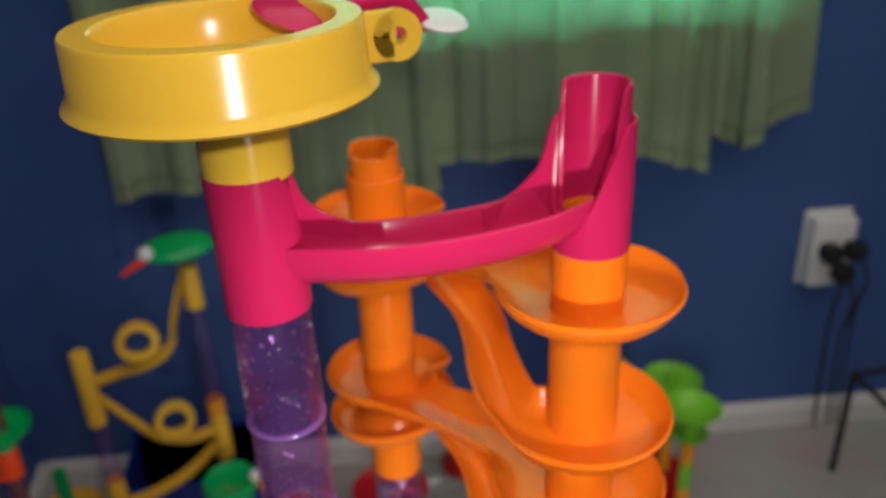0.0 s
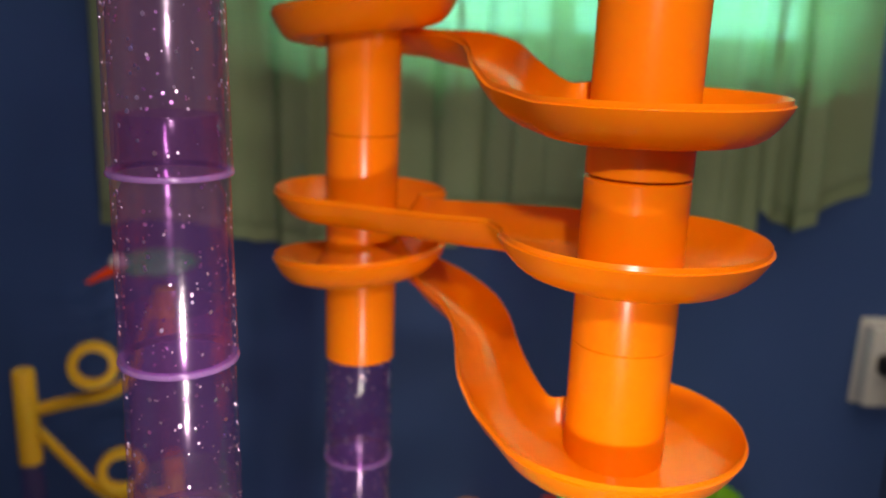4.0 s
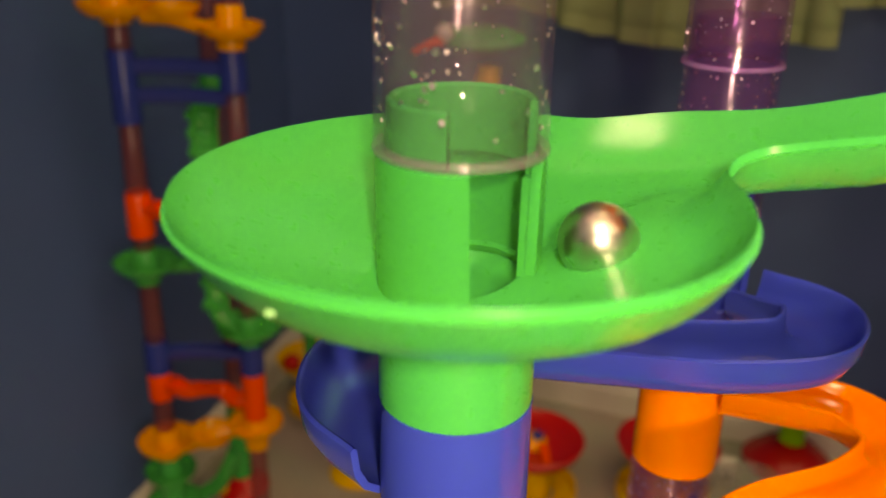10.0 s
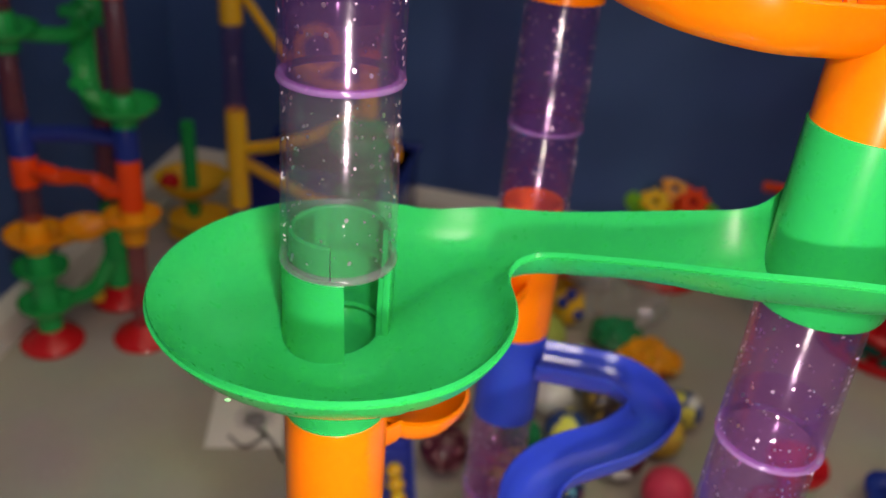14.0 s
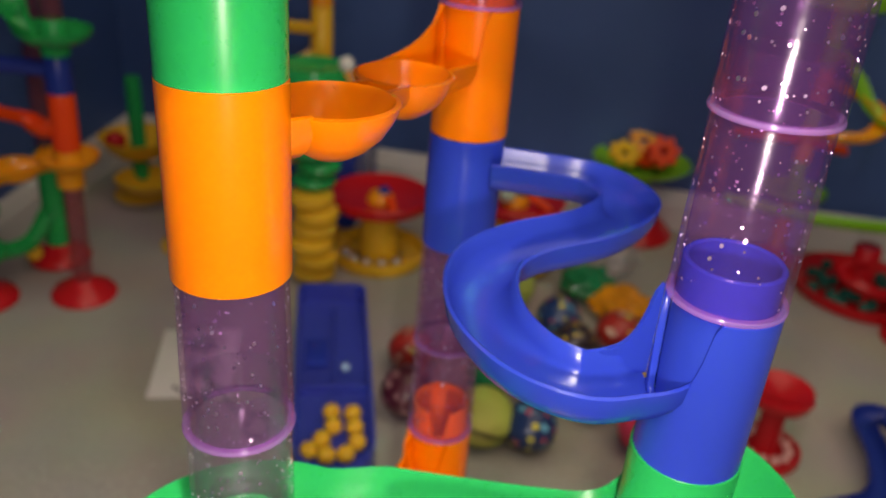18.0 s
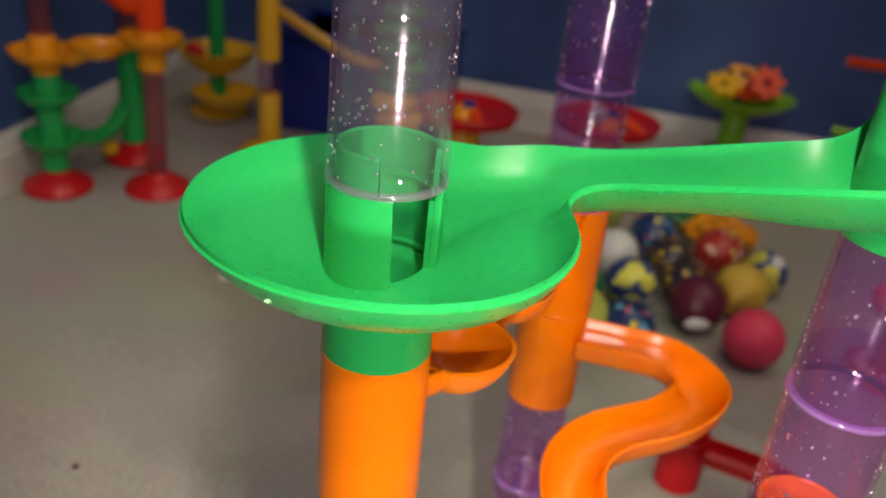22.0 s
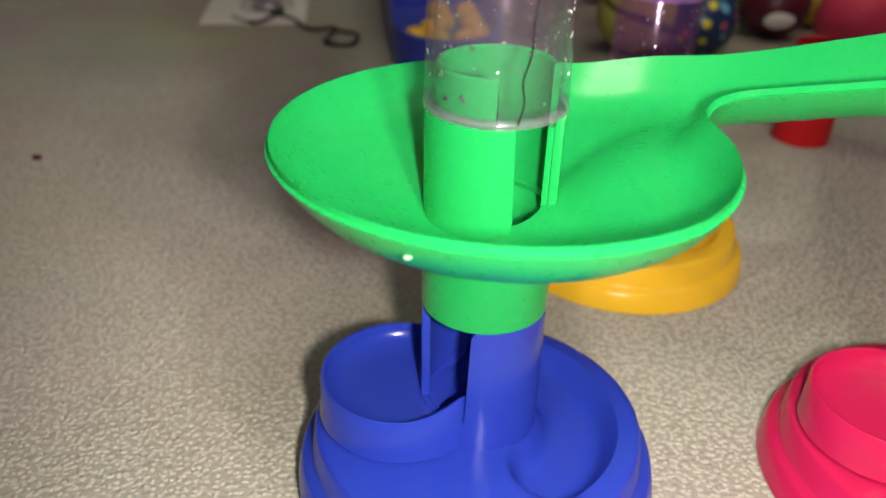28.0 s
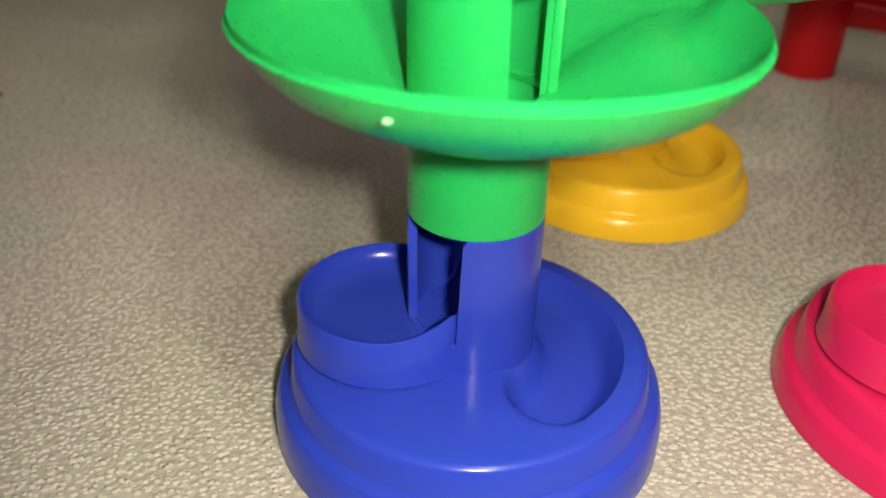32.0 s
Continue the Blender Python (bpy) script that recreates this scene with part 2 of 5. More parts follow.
def channel(points, half=0.0125, depth=0.014, thick=0.0018, n=10, k=9):
    """An open U-shaped track along points (x, y, rim height, optional half width)."""
    path = spline(points, n)
    verts, faces = [], []
    sect = []
    for i in range(k):
        a = pi + pi * i / (k - 1)
        sect.append((cos(a), sin(a)))
    loop = 2 * k + 2
    for i, p in enumerate(path):
        d = path[min(i + 1, len(path) - 1)] - path[max(i - 1, 0)]
        t = np.array([d[0], d[1]])
        t /= max(np.linalg.norm(t), 1e-9)
        side = np.array([t[1], -t[0]])
        hw = p[3] if len(p) > 3 else half
        dp = p[4] if len(p) > 4 else depth

        def at(x, z):
            verts.append((p[0] + side[0] * x, p[1] + side[1] * x, p[2] + z))
        for x, z in sect:
            sgn = 1 if x >= 0 else -1
            at((hw - thick) * sgn * abs(x) ** 0.82, (dp - thick) * (-(abs(z) ** 0.88)))
        at(hw - thick * 0.5, thick * 0.35)
        for x, z in reversed(sect):
            sgn = 1 if x >= 0 else -1
            at(hw * sgn * abs(x) ** 0.82, -dp * (abs(z) ** 0.88))
        at(-hw + thick * 0.5, thick * 0.35)
    for i in range(len(path) - 1):
        for q in range(loop):
            w = (q + 1) % loop
            faces.append((i * loop + q, (i + 1) * loop + q, (i + 1) * loop + w, i * loop + w))
    faces += [tuple(range(loop)), tuple((len(path) - 1) * loop + q for q in reversed(range(loop)))]
    return verts, faces


def rod(points, r, n=10, steps=8, taper=None):
    """A round bar along points."""
    path = [Vector(p[:3]) for p in spline(points, steps)]
    verts, faces = [], []
    up = Vector((0.12, 0.07, 1)).normalized()
    for i, p in enumerate(path):
        d = (path[min(i + 1, len(path) - 1)] - path[max(i - 1, 0)]).normalized()
        s = d.cross(up)
        s = s.normalized() if s.length > 1e-4 else Vector((1, 0, 0))
        w = s.cross(d)
        rr = r if taper is None else r + (taper - r) * i / (len(path) - 1)
        for q in range(n):
            a = 2 * pi * q / n
            verts.append(p + s * rr * cos(a) + w * rr * sin(a))
    for i in range(len(path) - 1):
        for q in range(n):
            w = (q + 1) % n
            faces.append((i * n + q, i * n + w, (i + 1) * n + w, (i + 1) * n + q))
    faces += [tuple(reversed(range(n))), tuple((len(path) - 1) * n + q for q in range(n))]
    return verts, faces


def block(sx, sy, sz, centre=(0, 0, 0), bevel=0.0):
    bm = bmesh.new()
    bmesh.ops.create_cube(bm, size=1)
    bmesh.ops.scale(bm, vec=(sx, sy, sz), verts=bm.verts)
    if bevel:
        bmesh.ops.bevel(bm, geom=bm.edges[:], offset=bevel, segments=2, affect='EDGES', profile=0.5)
    bmesh.ops.translate(bm, vec=centre, verts=bm.verts)
    bm.verts.index_update()
    out = [v.co.copy() for v in bm.verts], [tuple(v.index for v in f.verts) for f in bm.faces]
    bm.free()
    return out


def ball_mesh(r, n=24, m=14, squash=1.0):
    prof = [(max(r * sin(pi * i / m), 1e-5), -r * squash * cos(pi * i / m)) for i in range(m + 1)]
    return lathe(prof, n, closed=False)


# ---------------------------------------------------------------- the room
ROOM = pose(0, 0, 0, 0, 0, -11.0)


def room(u, v, z=0.0):
    return ROOM @ Vector((u, v, z))


U0, U1, V0, V1, ZC = -0.609, 2.3, -1.7, 1.215, 2.4
# the window wall stands a little askew to the side wall
NORTH = ROOM @ pose(U0, V1, 0, 0, 0, -6.8) @ pose(-U0, -V1, 0)


def room_part(name, piece, mat, label, category):
    me = build(*piece)
    ob = part(name, me, mat)
    ob.matrix_world = ROOM
    return tagged(ob, label, category, kind="structure")


# carpet: short looped pile
def carpet_material(name, loops=False):
    mat, nt, n, l, p = material(name)
    tc = n.new("ShaderNodeTexCoord")
    vor = n.new("ShaderNodeTexVoronoi")
    vor.inputs["Scale"].default_value = 560
    big = n.new("ShaderNodeTexNoise")
    big.inputs["Scale"].default_value = 7
    big.inputs["Detail"].default_value = 5
    mid = n.new("ShaderNodeTexNoise")
    mid.inputs["Scale"].default_value = 150
    for q in (vor, big, mid):
        l.new(tc.outputs["Object"], q.inputs["Vector"])
    m1 = n.new("ShaderNodeMix")
    m1.data_type = 'RGBA'
    m1.inputs["A"].default_value = (0.42, 0.395, 0.35, 1)
    m1.inputs["B"].default_value = (0.51, 0.485, 0.435, 1)
    l.new(mid.outputs["Fac"], m1.inputs["Factor"])
    m2 = n.new("ShaderNodeMix")
    m2.data_type = 'RGBA'
    m2.blend_type = 'MULTIPLY'
    m2.inputs["Factor"].default_value = 0.45
    l.new(m1.outputs["Result"], m2.inputs["A"])
    l.new(big.outputs["Color"], m2.inputs["B"])
    m3 = n.new("ShaderNodeMix")
    m3.data_type = 'RGBA'
    m3.inputs["B"].default_value = (0.40, 0.355, 0.30, 1)
    l.new(m2.outputs["Result"], m3.inputs["A"])
    mr = n.new("ShaderNodeMapRange")
    mr.inputs["From Min"].default_value = 0.25
    mr.inputs["From Max"].default_value = 0.75
    mr.inputs["To Max"].default_value = 0.38
    l.new(vor.outputs["Distance"], mr.inputs["Value"])
    l.new(mr.outputs["Result"], m3.inputs["Factor"])
    col = m3.outputs["Result"]
    if loops:
        geo = n.new("ShaderNodeNewGeometry")
        rr = n.new("ShaderNodeMapRange")
        rr.inputs["To Min"].default_value = 0.98
        rr.inputs["To Max"].default_value = 1.05
        l.new(geo.outputs["Random Per Island"], rr.inputs["Value"])
        hs = n.new("ShaderNodeHueSaturation")
        l.new(rr.outputs["Result"], hs.inputs["Value"])
        l.new(m1.outputs["Result"], hs.inputs["Color"])
        col = hs.outputs["Color"]
    l.new(col, p.inputs["Base Color"])
    p.inputs["Roughness"].default_value = 0.95
    p.inputs["Specular IOR Level"].default_value = 0.1
    bp = n.new("ShaderNodeBump")
    bp.invert = True
    bp.inputs["Strength"].default_value = 0.08 if loops else 0.3
    bp.inputs["Distance"].default_value = 0.002
    l.new(vor.outputs["Distance"], bp.inputs["Height"])
    l.new(bp.outputs["Normal"], p.inputs["Normal"])
    return mat


CARPET = carpet_material("beige_carpet")
LOOPS = carpet_material("beige_carpet_loops", True)
T = 0.12
room_part("floor", block(U1 - U0 + 2 * T, V1 - V0 + 2 * T, 0.1, ((U0 + U1) / 2, (V0 + V1) / 2, -0.05)), CARPET,
          "beige looped carpet over the whole room", "carpet")


def tufts(x0, x1, y0, y1, gap, seed):
    """Short twisted yarn ends standing out of the carpet."""
    r = np.random.default_rng(seed)
    gx, gy = np.meshgrid(np.arange(x0, x1, gap), np.arange(y0, y1, gap))
    x = gx.ravel() + r.uniform(-0.6, 0.6, gx.size) * gap
    y = gy.ravel() + r.uniform(-0.6, 0.6, gx.size) * gap
    edge = np.minimum.reduce([x - x0, x1 - x, y - y0, y1 - y]) / 0.08
    keep = r.uniform(0, 1, x.size) < np.clip(edge, 0.02, 1)
    x, y = x[keep], y[keep]
    n = x.size
    w = r.uniform(0.55, 1.0, n) * gap * 0.80
    h = r.uniform(0.0002, 0.0005, n) * np.clip(edge[keep], 0.35, 1)
    turn = r.uniform(0, pi, n)
    lean = r.uniform(-0.5, 0.5, (n, 2)) * gap * 0.7
    verts = np.empty((n, 9, 3))
    for k in range(4):
        a = turn + k * pi / 2
        verts[:, k] = np.stack([x + w * np.cos(a), y + w * np.sin(a) * 0.75, np.full(n, -0.0004)], 1)
        verts[:, 4 + k] = np.stack([x + lean[:, 0] * 0.7 + w * 0.8 * np.cos(a), y + lean[:, 1] * 0.7 + w * 0.6 * np.sin(a), h * 0.7], 1)
    verts[:, 8] = np.stack([x + lean[:, 0], y + lean[:, 1], h], 1)
    base_f = np.array([q for k in range(4) for q in ((k, (k + 1) % 4, 4 + (k + 1) % 4, 4 + k),)])
    caps = np.array([(4 + k, 4 + (k + 1) % 4, 8) for k in range(4)])
    off = (np.arange(n) * 9)[:, None, None]
    me = bpy.data.meshes.new("mesh")
    me.from_pydata(verts.reshape(-1, 3).tolist(), [], (base_f + off).reshape(-1, 4).tolist() + (caps + off).reshape(-1, 3).tolist())
    me.polygons.foreach_set("use_smooth", [True] * len(me.polygons))
    ob = part("carpet_tufts", me, LOOPS)
    return tagged(ob, "short beige carpet loops round the tower", "carpet pile", kind="stuff")


tufts(-0.30, 0.40, -0.16, 0.44, 0.0021, 4)
room_part("ceiling", block(U1 - U0 + 2 * T, V1 - V0 + 2 * T, 0.1, ((U0 + U1) / 2, (V0 + V1) / 2, ZC + 0.05)), CEILPAINT,
          "plain off-white painted ceiling", "ceiling")
room_part("wall_west", block(T, V1 - V0 + 2 * T, ZC, (U0 - T / 2, (V0 + V1) / 2, ZC / 2)), WALLPAINT,
          "deep navy blue painted wall", "wall")
room_part("wall_east", block(T, V1 - V0 + 2 * T, ZC, (U1 + T / 2, (V0 + V1) / 2, ZC / 2)), WALLPAINT,
          "deep navy blue painted wall", "wall")
room_part("wall_south", block(U1 - U0, T, ZC, ((U0 + U1) / 2, V0 - T / 2, ZC / 2)), WALLPAINT,
          "deep navy blue painted wall", "wall")
# window wall
WU0, WU1, WZ0, WZ1 = -0.015, 0.915, 0.965, 2.0
north = room_part("wall_north", join(
    block(WU0 - U0, T, ZC, ((U0 + WU0) / 2, V1 + T / 2, ZC / 2)),
    block(U1 - WU1, T, ZC, ((U1 + WU1) / 2, V1 + T / 2, ZC / 2)),
    block(WU1 - WU0, T, WZ0, ((WU0 + WU1) / 2, V1 + T / 2, WZ0 / 2)),
    block(WU1 - WU0, T, ZC - WZ1, ((WU0 + WU1) / 2, V1 + T / 2, (ZC + WZ1) / 2))), WALLPAINT,
    "deep navy blue painted wall with a window", "wall")
north.matrix_world = NORTH


def baseboard(name, length, m, wall_frame):
    prof = [(0, 0), (0.013, 0), (0.013, 0.045), (0.010, 0.050), (0.010, 0.055), (0.006, 0.062), (0.004, 0.067), (0, 0.067)]
    v = [(0, -y, z) for y, z in prof] + [(length, -y, z) for y, z in prof]
    k = len(prof)
    f = [(q, (q + 1) % k, k + (q + 1) % k, k + q) for q in range(k)] + [tuple(range(k)), tuple(range(2 * k - 1, k - 1, -1))]
    ob = part(name, build(v, f, 25), TRIMPAINT)
    ob.matrix_world = wall_frame @ m
    return tagged(ob, "white moulded baseboard along the navy wall", "baseboard", kind="structure")


baseboard("baseboard", U1 - U0 - 0.014, pose(U0 + 0.014, V1 - 0.001, 0), NORTH)
baseboard("baseboard", V1 - V0 - 0.002, pose(U0 + 0.001, V0, 0, 0, 0, 90), ROOM)

# unseen fill panel added below the ceiling to lift the room's ambient level
lamp = bpy.data.lights.new("ambient_fill", 'AREA')
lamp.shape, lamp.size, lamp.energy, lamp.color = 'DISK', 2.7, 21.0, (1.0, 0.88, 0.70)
new("ambient_fill", lamp).matrix_world = ROOM @ pose(0.75, -0.30, ZC - 0.012)


# ---------------------------------------------------------------- the marble tower
S1, LEVEL, UNIT = 0.7855, 0.2217, 0.0554
NECK = 0.017


def axis_b(z):
    d = z - S1
    return (0.1428 - 0.0014 * d, -0.0157 - 0.0032 * d)


def axis_c(z):
    d = z - S1
    return (0.0888 + 0.0062 * d, 0.1363 + 0.0012 * d)


AXIS_A = (0.0, 0.0)
tower = empty("marble_run", pose(0, 0, 0), "tall coloured marble run on three clear tube columns, on carpet", "marble run")


def tube_mesh(c, z0, z1):
    prof = [(0.0172, z0), (0.0172, z0 + 0.004), (0.0164, z1 - 0.002), (0.0160, z1), (0.0146, z1 + 0.0005), (0.0143, z1 + NECK - 0.001),
            (0.0138, z1 + NECK), (0.0131, z1 + NECK), (0.0131, z1 - 0.002), (0.0148, z1 - 0.006), (0.0155, z0)]
    return lathe(prof, 40, c)


def flecks(c, z0, z1, count, rng):
    """Flat glitter flakes lying in the wall of a tube, each a little askew."""
    verts, faces = [], []
    for _ in range(count):
        a, z = rng.uniform(0, 2 * pi), rng.uniform(z0 + 0.003, z1 - 0.002)
        s = rng.choice((0.00022, 0.0003, 0.00036, 0.00045, 0.0006))
        r = 0.0166 - 0.0008 * (z - z0) / (z1 - z0)
        m = Matrix.Translation((c[0] + r * cos(a), c[1] + r * sin(a), z)) @ Euler((rng.gauss(0, 0.22), rng.gauss(0, 0.30), a)).to_matrix().to_4x4()
        k = len(verts)
        ring = [(cos(q), sin(q)) for q in (0.2, 1.3, 2.5, 3.5, 4.4, 5.5)]
        verts += [m @ Vector((0.00012, s * x, s * 1.25 * y)) for x, y in ring] + [m @ Vector((-0.00012, s * x, s * 1.25 * y)) for x, y in ring]
        faces += [tuple(k + i for i in range(6)), tuple(k + 11 - i for i in range(6))] + [(k + i, k + 6 + i, k + 6 + (i + 1) % 6, k + (i + 1) % 6) for i in range(6)]
    return verts, faces


rng = random.Random(5)


def clear_tube(c, z0, mat, label, z1=None):
    z1 = z1 or z0 + UNIT
    ob = part("clear_tube", build(*tube_mesh(c, z0, z1)), mat, tower, label)
    g = part("glitter", build(*flecks(c, z0, z1, 120, rng), 20), GLITTER, ob, "silver glitter flecks")
    tagged(g, kind="stuff")
    # foot edge of the tube, its lit glow painted by a hazier material
    part("rim", build(*lathe([(0.0174, z0), (0.0176, z0 + 0.0005), (0.0175, z0 + 0.0011), (0.0172, z0 + 0.0015), (0.0153, z0 + 0.0015), (0.0153, z0)], 48, c)),
         EDGEGLOW if mat is PURPLE else PALEEDGEGLOW, ob)
    return ob


PT, CT = "see-through purple tube with glitter", "nearly colourless clear tube with glitter"


def socket(c, z0, z1, r=0.0172, top=None, neck=True, neck_top=None, low=None):
    """A piece of column: skirt, wall and the narrower neck that goes up into the next piece."""
    out = [wall_ring(c, r, 0.0022, low if low is not None else z0, top or z1)]
    if neck:
        out.append(wall_ring(c, 0.0147, 0.0018, z1 - 0.010 if top is None else (lambda a: min(z1 - 0.010, top(a) - 0.001)),
                             neck_top or z1 + NECK))
    return join(*out)


def arc(c, r, a0, a1, z0, z1, d0, d1=None, n=24, r1=None):
    """Rim points (x, y, height, depth) on a turn about c, heights and depths running evenly."""
    out = []
    for i in range(n + 1):
        q = i / n
        a = radians(a0 + (a1 - a0) * q)
        rr = r + ((r1 if r1 is not None else r) - r) * q
        out.append((c[0] + rr * cos(a), c[1] + rr * sin(a), z0 + (z1 - z0) * q, d0 + ((d1 if d1 is not None else d0) - d0) * q))
    return out


def tray(outline, holes, wall=lambda x: 0.020, power=2.4, cone=None, thick=0.0017, step=0.0022, soften=2):
    """A moulded tray: a smooth hollow inside a closed rim line of (x, y, height, depth), with round holes."""
    pts = np.array(outline, float)
    loop = np.vstack([pts, pts[:1]])
    run = np.concatenate([[0], np.cumsum(np.hypot(*np.diff(loop[:, :2], axis=0).T))])
    count = int(run[-1] / step)
    at = np.linspace(0, run[-1], count, endpoint=False)
    rim = np.stack([np.interp(at, run, loop[:, k]) for k in range(4)], 1)
    for _ in range(soften):
        rim = (np.roll(rim, 1, 0) + 2 * rim + np.roll(rim, -1, 0)) / 4
    xy = rim[:, :2]
    area = np.sum(xy[:, 0] * np.roll(xy[:, 1], -1) - np.roll(xy[:, 0], -1) * xy[:, 1])
    if area < 0:
        rim = rim[::-1].copy()
        xy = rim[:, :2]
    nxt = np.roll(xy, -1, 0)

    def distance(p):
        out = np.empty(len(p))
        ab = nxt - xy
        ll = (ab ** 2).sum(1)
        for i0 in range(0, len(p), 400):
            q = p[i0:i0 + 400, None, :]
            t = np.clip(((q - xy) * ab).sum(2) / ll, 0, 1)
            out[i0:i0 + 400] = np.sqrt((((xy + t[..., None] * ab) - q) ** 2).sum(2).min(1))
        return out

    def inside(p):
        x, y = p[:, 0:1], p[:, 1:2]
        cross = (xy[:, 1] > y) != (nxt[:, 1] > y)
        xx = (nxt[:, 0] - xy[:, 0]) * (y - xy[:, 1]) / np.where(nxt[:, 1] == xy[:, 1], 1e-12, nxt[:, 1] - xy[:, 1]) + xy[:, 0]
        return (cross & (x < xx)).sum(1) % 2 == 1

    def height(p):
        d = distance(p)
        w = 1.0 / (((p[:, None, :] - xy) ** 2).sum(2) + 4e-7) ** 2
        w /= w.sum(1, keepdims=True)
        r, dep = w @ rim[:, 2], w @ rim[:, 3]
        k = 1 - np.clip(d / wall(p[:, 0]), 0, 1)
        bowl_part = 1 - k ** power
        if cone:
            c = cone(p[:, 0])
            bowl_part = (1 - c) * bowl_part + c * np.clip(d / 0.037, 0, 1)
        return r - dep * bowl_part
    tang = np.roll(xy, -1, 0) - np.roll(xy, 1, 0)
    tang /= np.hypot(*tang.T)[:, None]
    inward = np.stack([-tang[:, 1], tang[:, 0]], 1)
    cloud = []
    for d in (0.0006, 0.0014, 0.0026, 0.0042):
        p = xy + inward * d
        p = p[inside(p)]
        cloud.append(p[distance(p) > d * 0.85])
    lo, hi = xy.min(0), xy.max(0)
    g = 0.0036
    gx, gy = np.meshgrid(np.arange(lo[0], hi[0], g), np.arange(lo[1], hi[1], g * 0.87))
    gx = gx + (np.arange(gx.shape[0]) % 2)[:, None] * g / 2
    p = np.stack([gx.ravel(), gy.ravel()], 1)
    p = p[inside(p)]
    cloud.append(p[distance(p) > 0.0060])
    inner = np.vstack(cloud)
    loops = [xy]
    for hx, hy, hr in holes:
        inner = inner[np.hypot(inner[:, 0] - hx, inner[:, 1] - hy) > hr + 0.0012]
        ang = np.linspace(0, 2 * pi, 48, endpoint=False)
        loops.append(np.stack([hx + hr * np.cos(ang), hy + hr * np.sin(ang)], 1))
    flat, edges = [], []
    for lp in loops:
        k = len(flat)
        flat += [Vector(q) for q in lp]
        edges += [(k + i, k + (i + 1) % len(lp)) for i in range(len(lp))]
    flat += [Vector(q) for q in inner]
    vv, _, ff, _, _, _ = geometry.delaunay_2d_cdt(flat, edges, [], 1, 1e-7)
    v2 = np.array([tuple(q) for q in vv])
    ff = [f for f in ff if not any(hypot(sum(v2[i][0] for i in f) / 3 - hx, sum(v2[i][1] for i in f) / 3 - hy) < hr * 0.99 for hx, hy, hr in holes)]
    z = height(v2)
    e = 0.0004
    nx = (height(v2 + [e, 0]) - height(v2 - [e, 0])) / (2 * e)
    ny = (height(v2 + [0, e]) - height(v2 - [0, e])) / (2 * e)
    up = np.stack([-nx, -ny, np.ones(len(z))], 1)
    up /= np.linalg.norm(up, axis=1)[:, None]
    top = np.column_stack([v2, z])
    low = top - up * thick
    m = len(top)
    used = collections.Counter()
    for f in ff:
        for i in range(3):
            used[frozenset((f[i], f[(i + 1) % 3]))] += 1
    faces = [tuple(f) for f in ff] + [tuple(m + i for i in reversed(f)) for f in ff]
    for f in ff:
        for i in range(3):
            p, q = f[i], f[(i + 1) % 3]
            if used[frozenset((p, q))] == 1:
                faces.append((q, p, m + p, m + q))
    return [tuple(q) for q in top] + [tuple(q) for q in low], faces


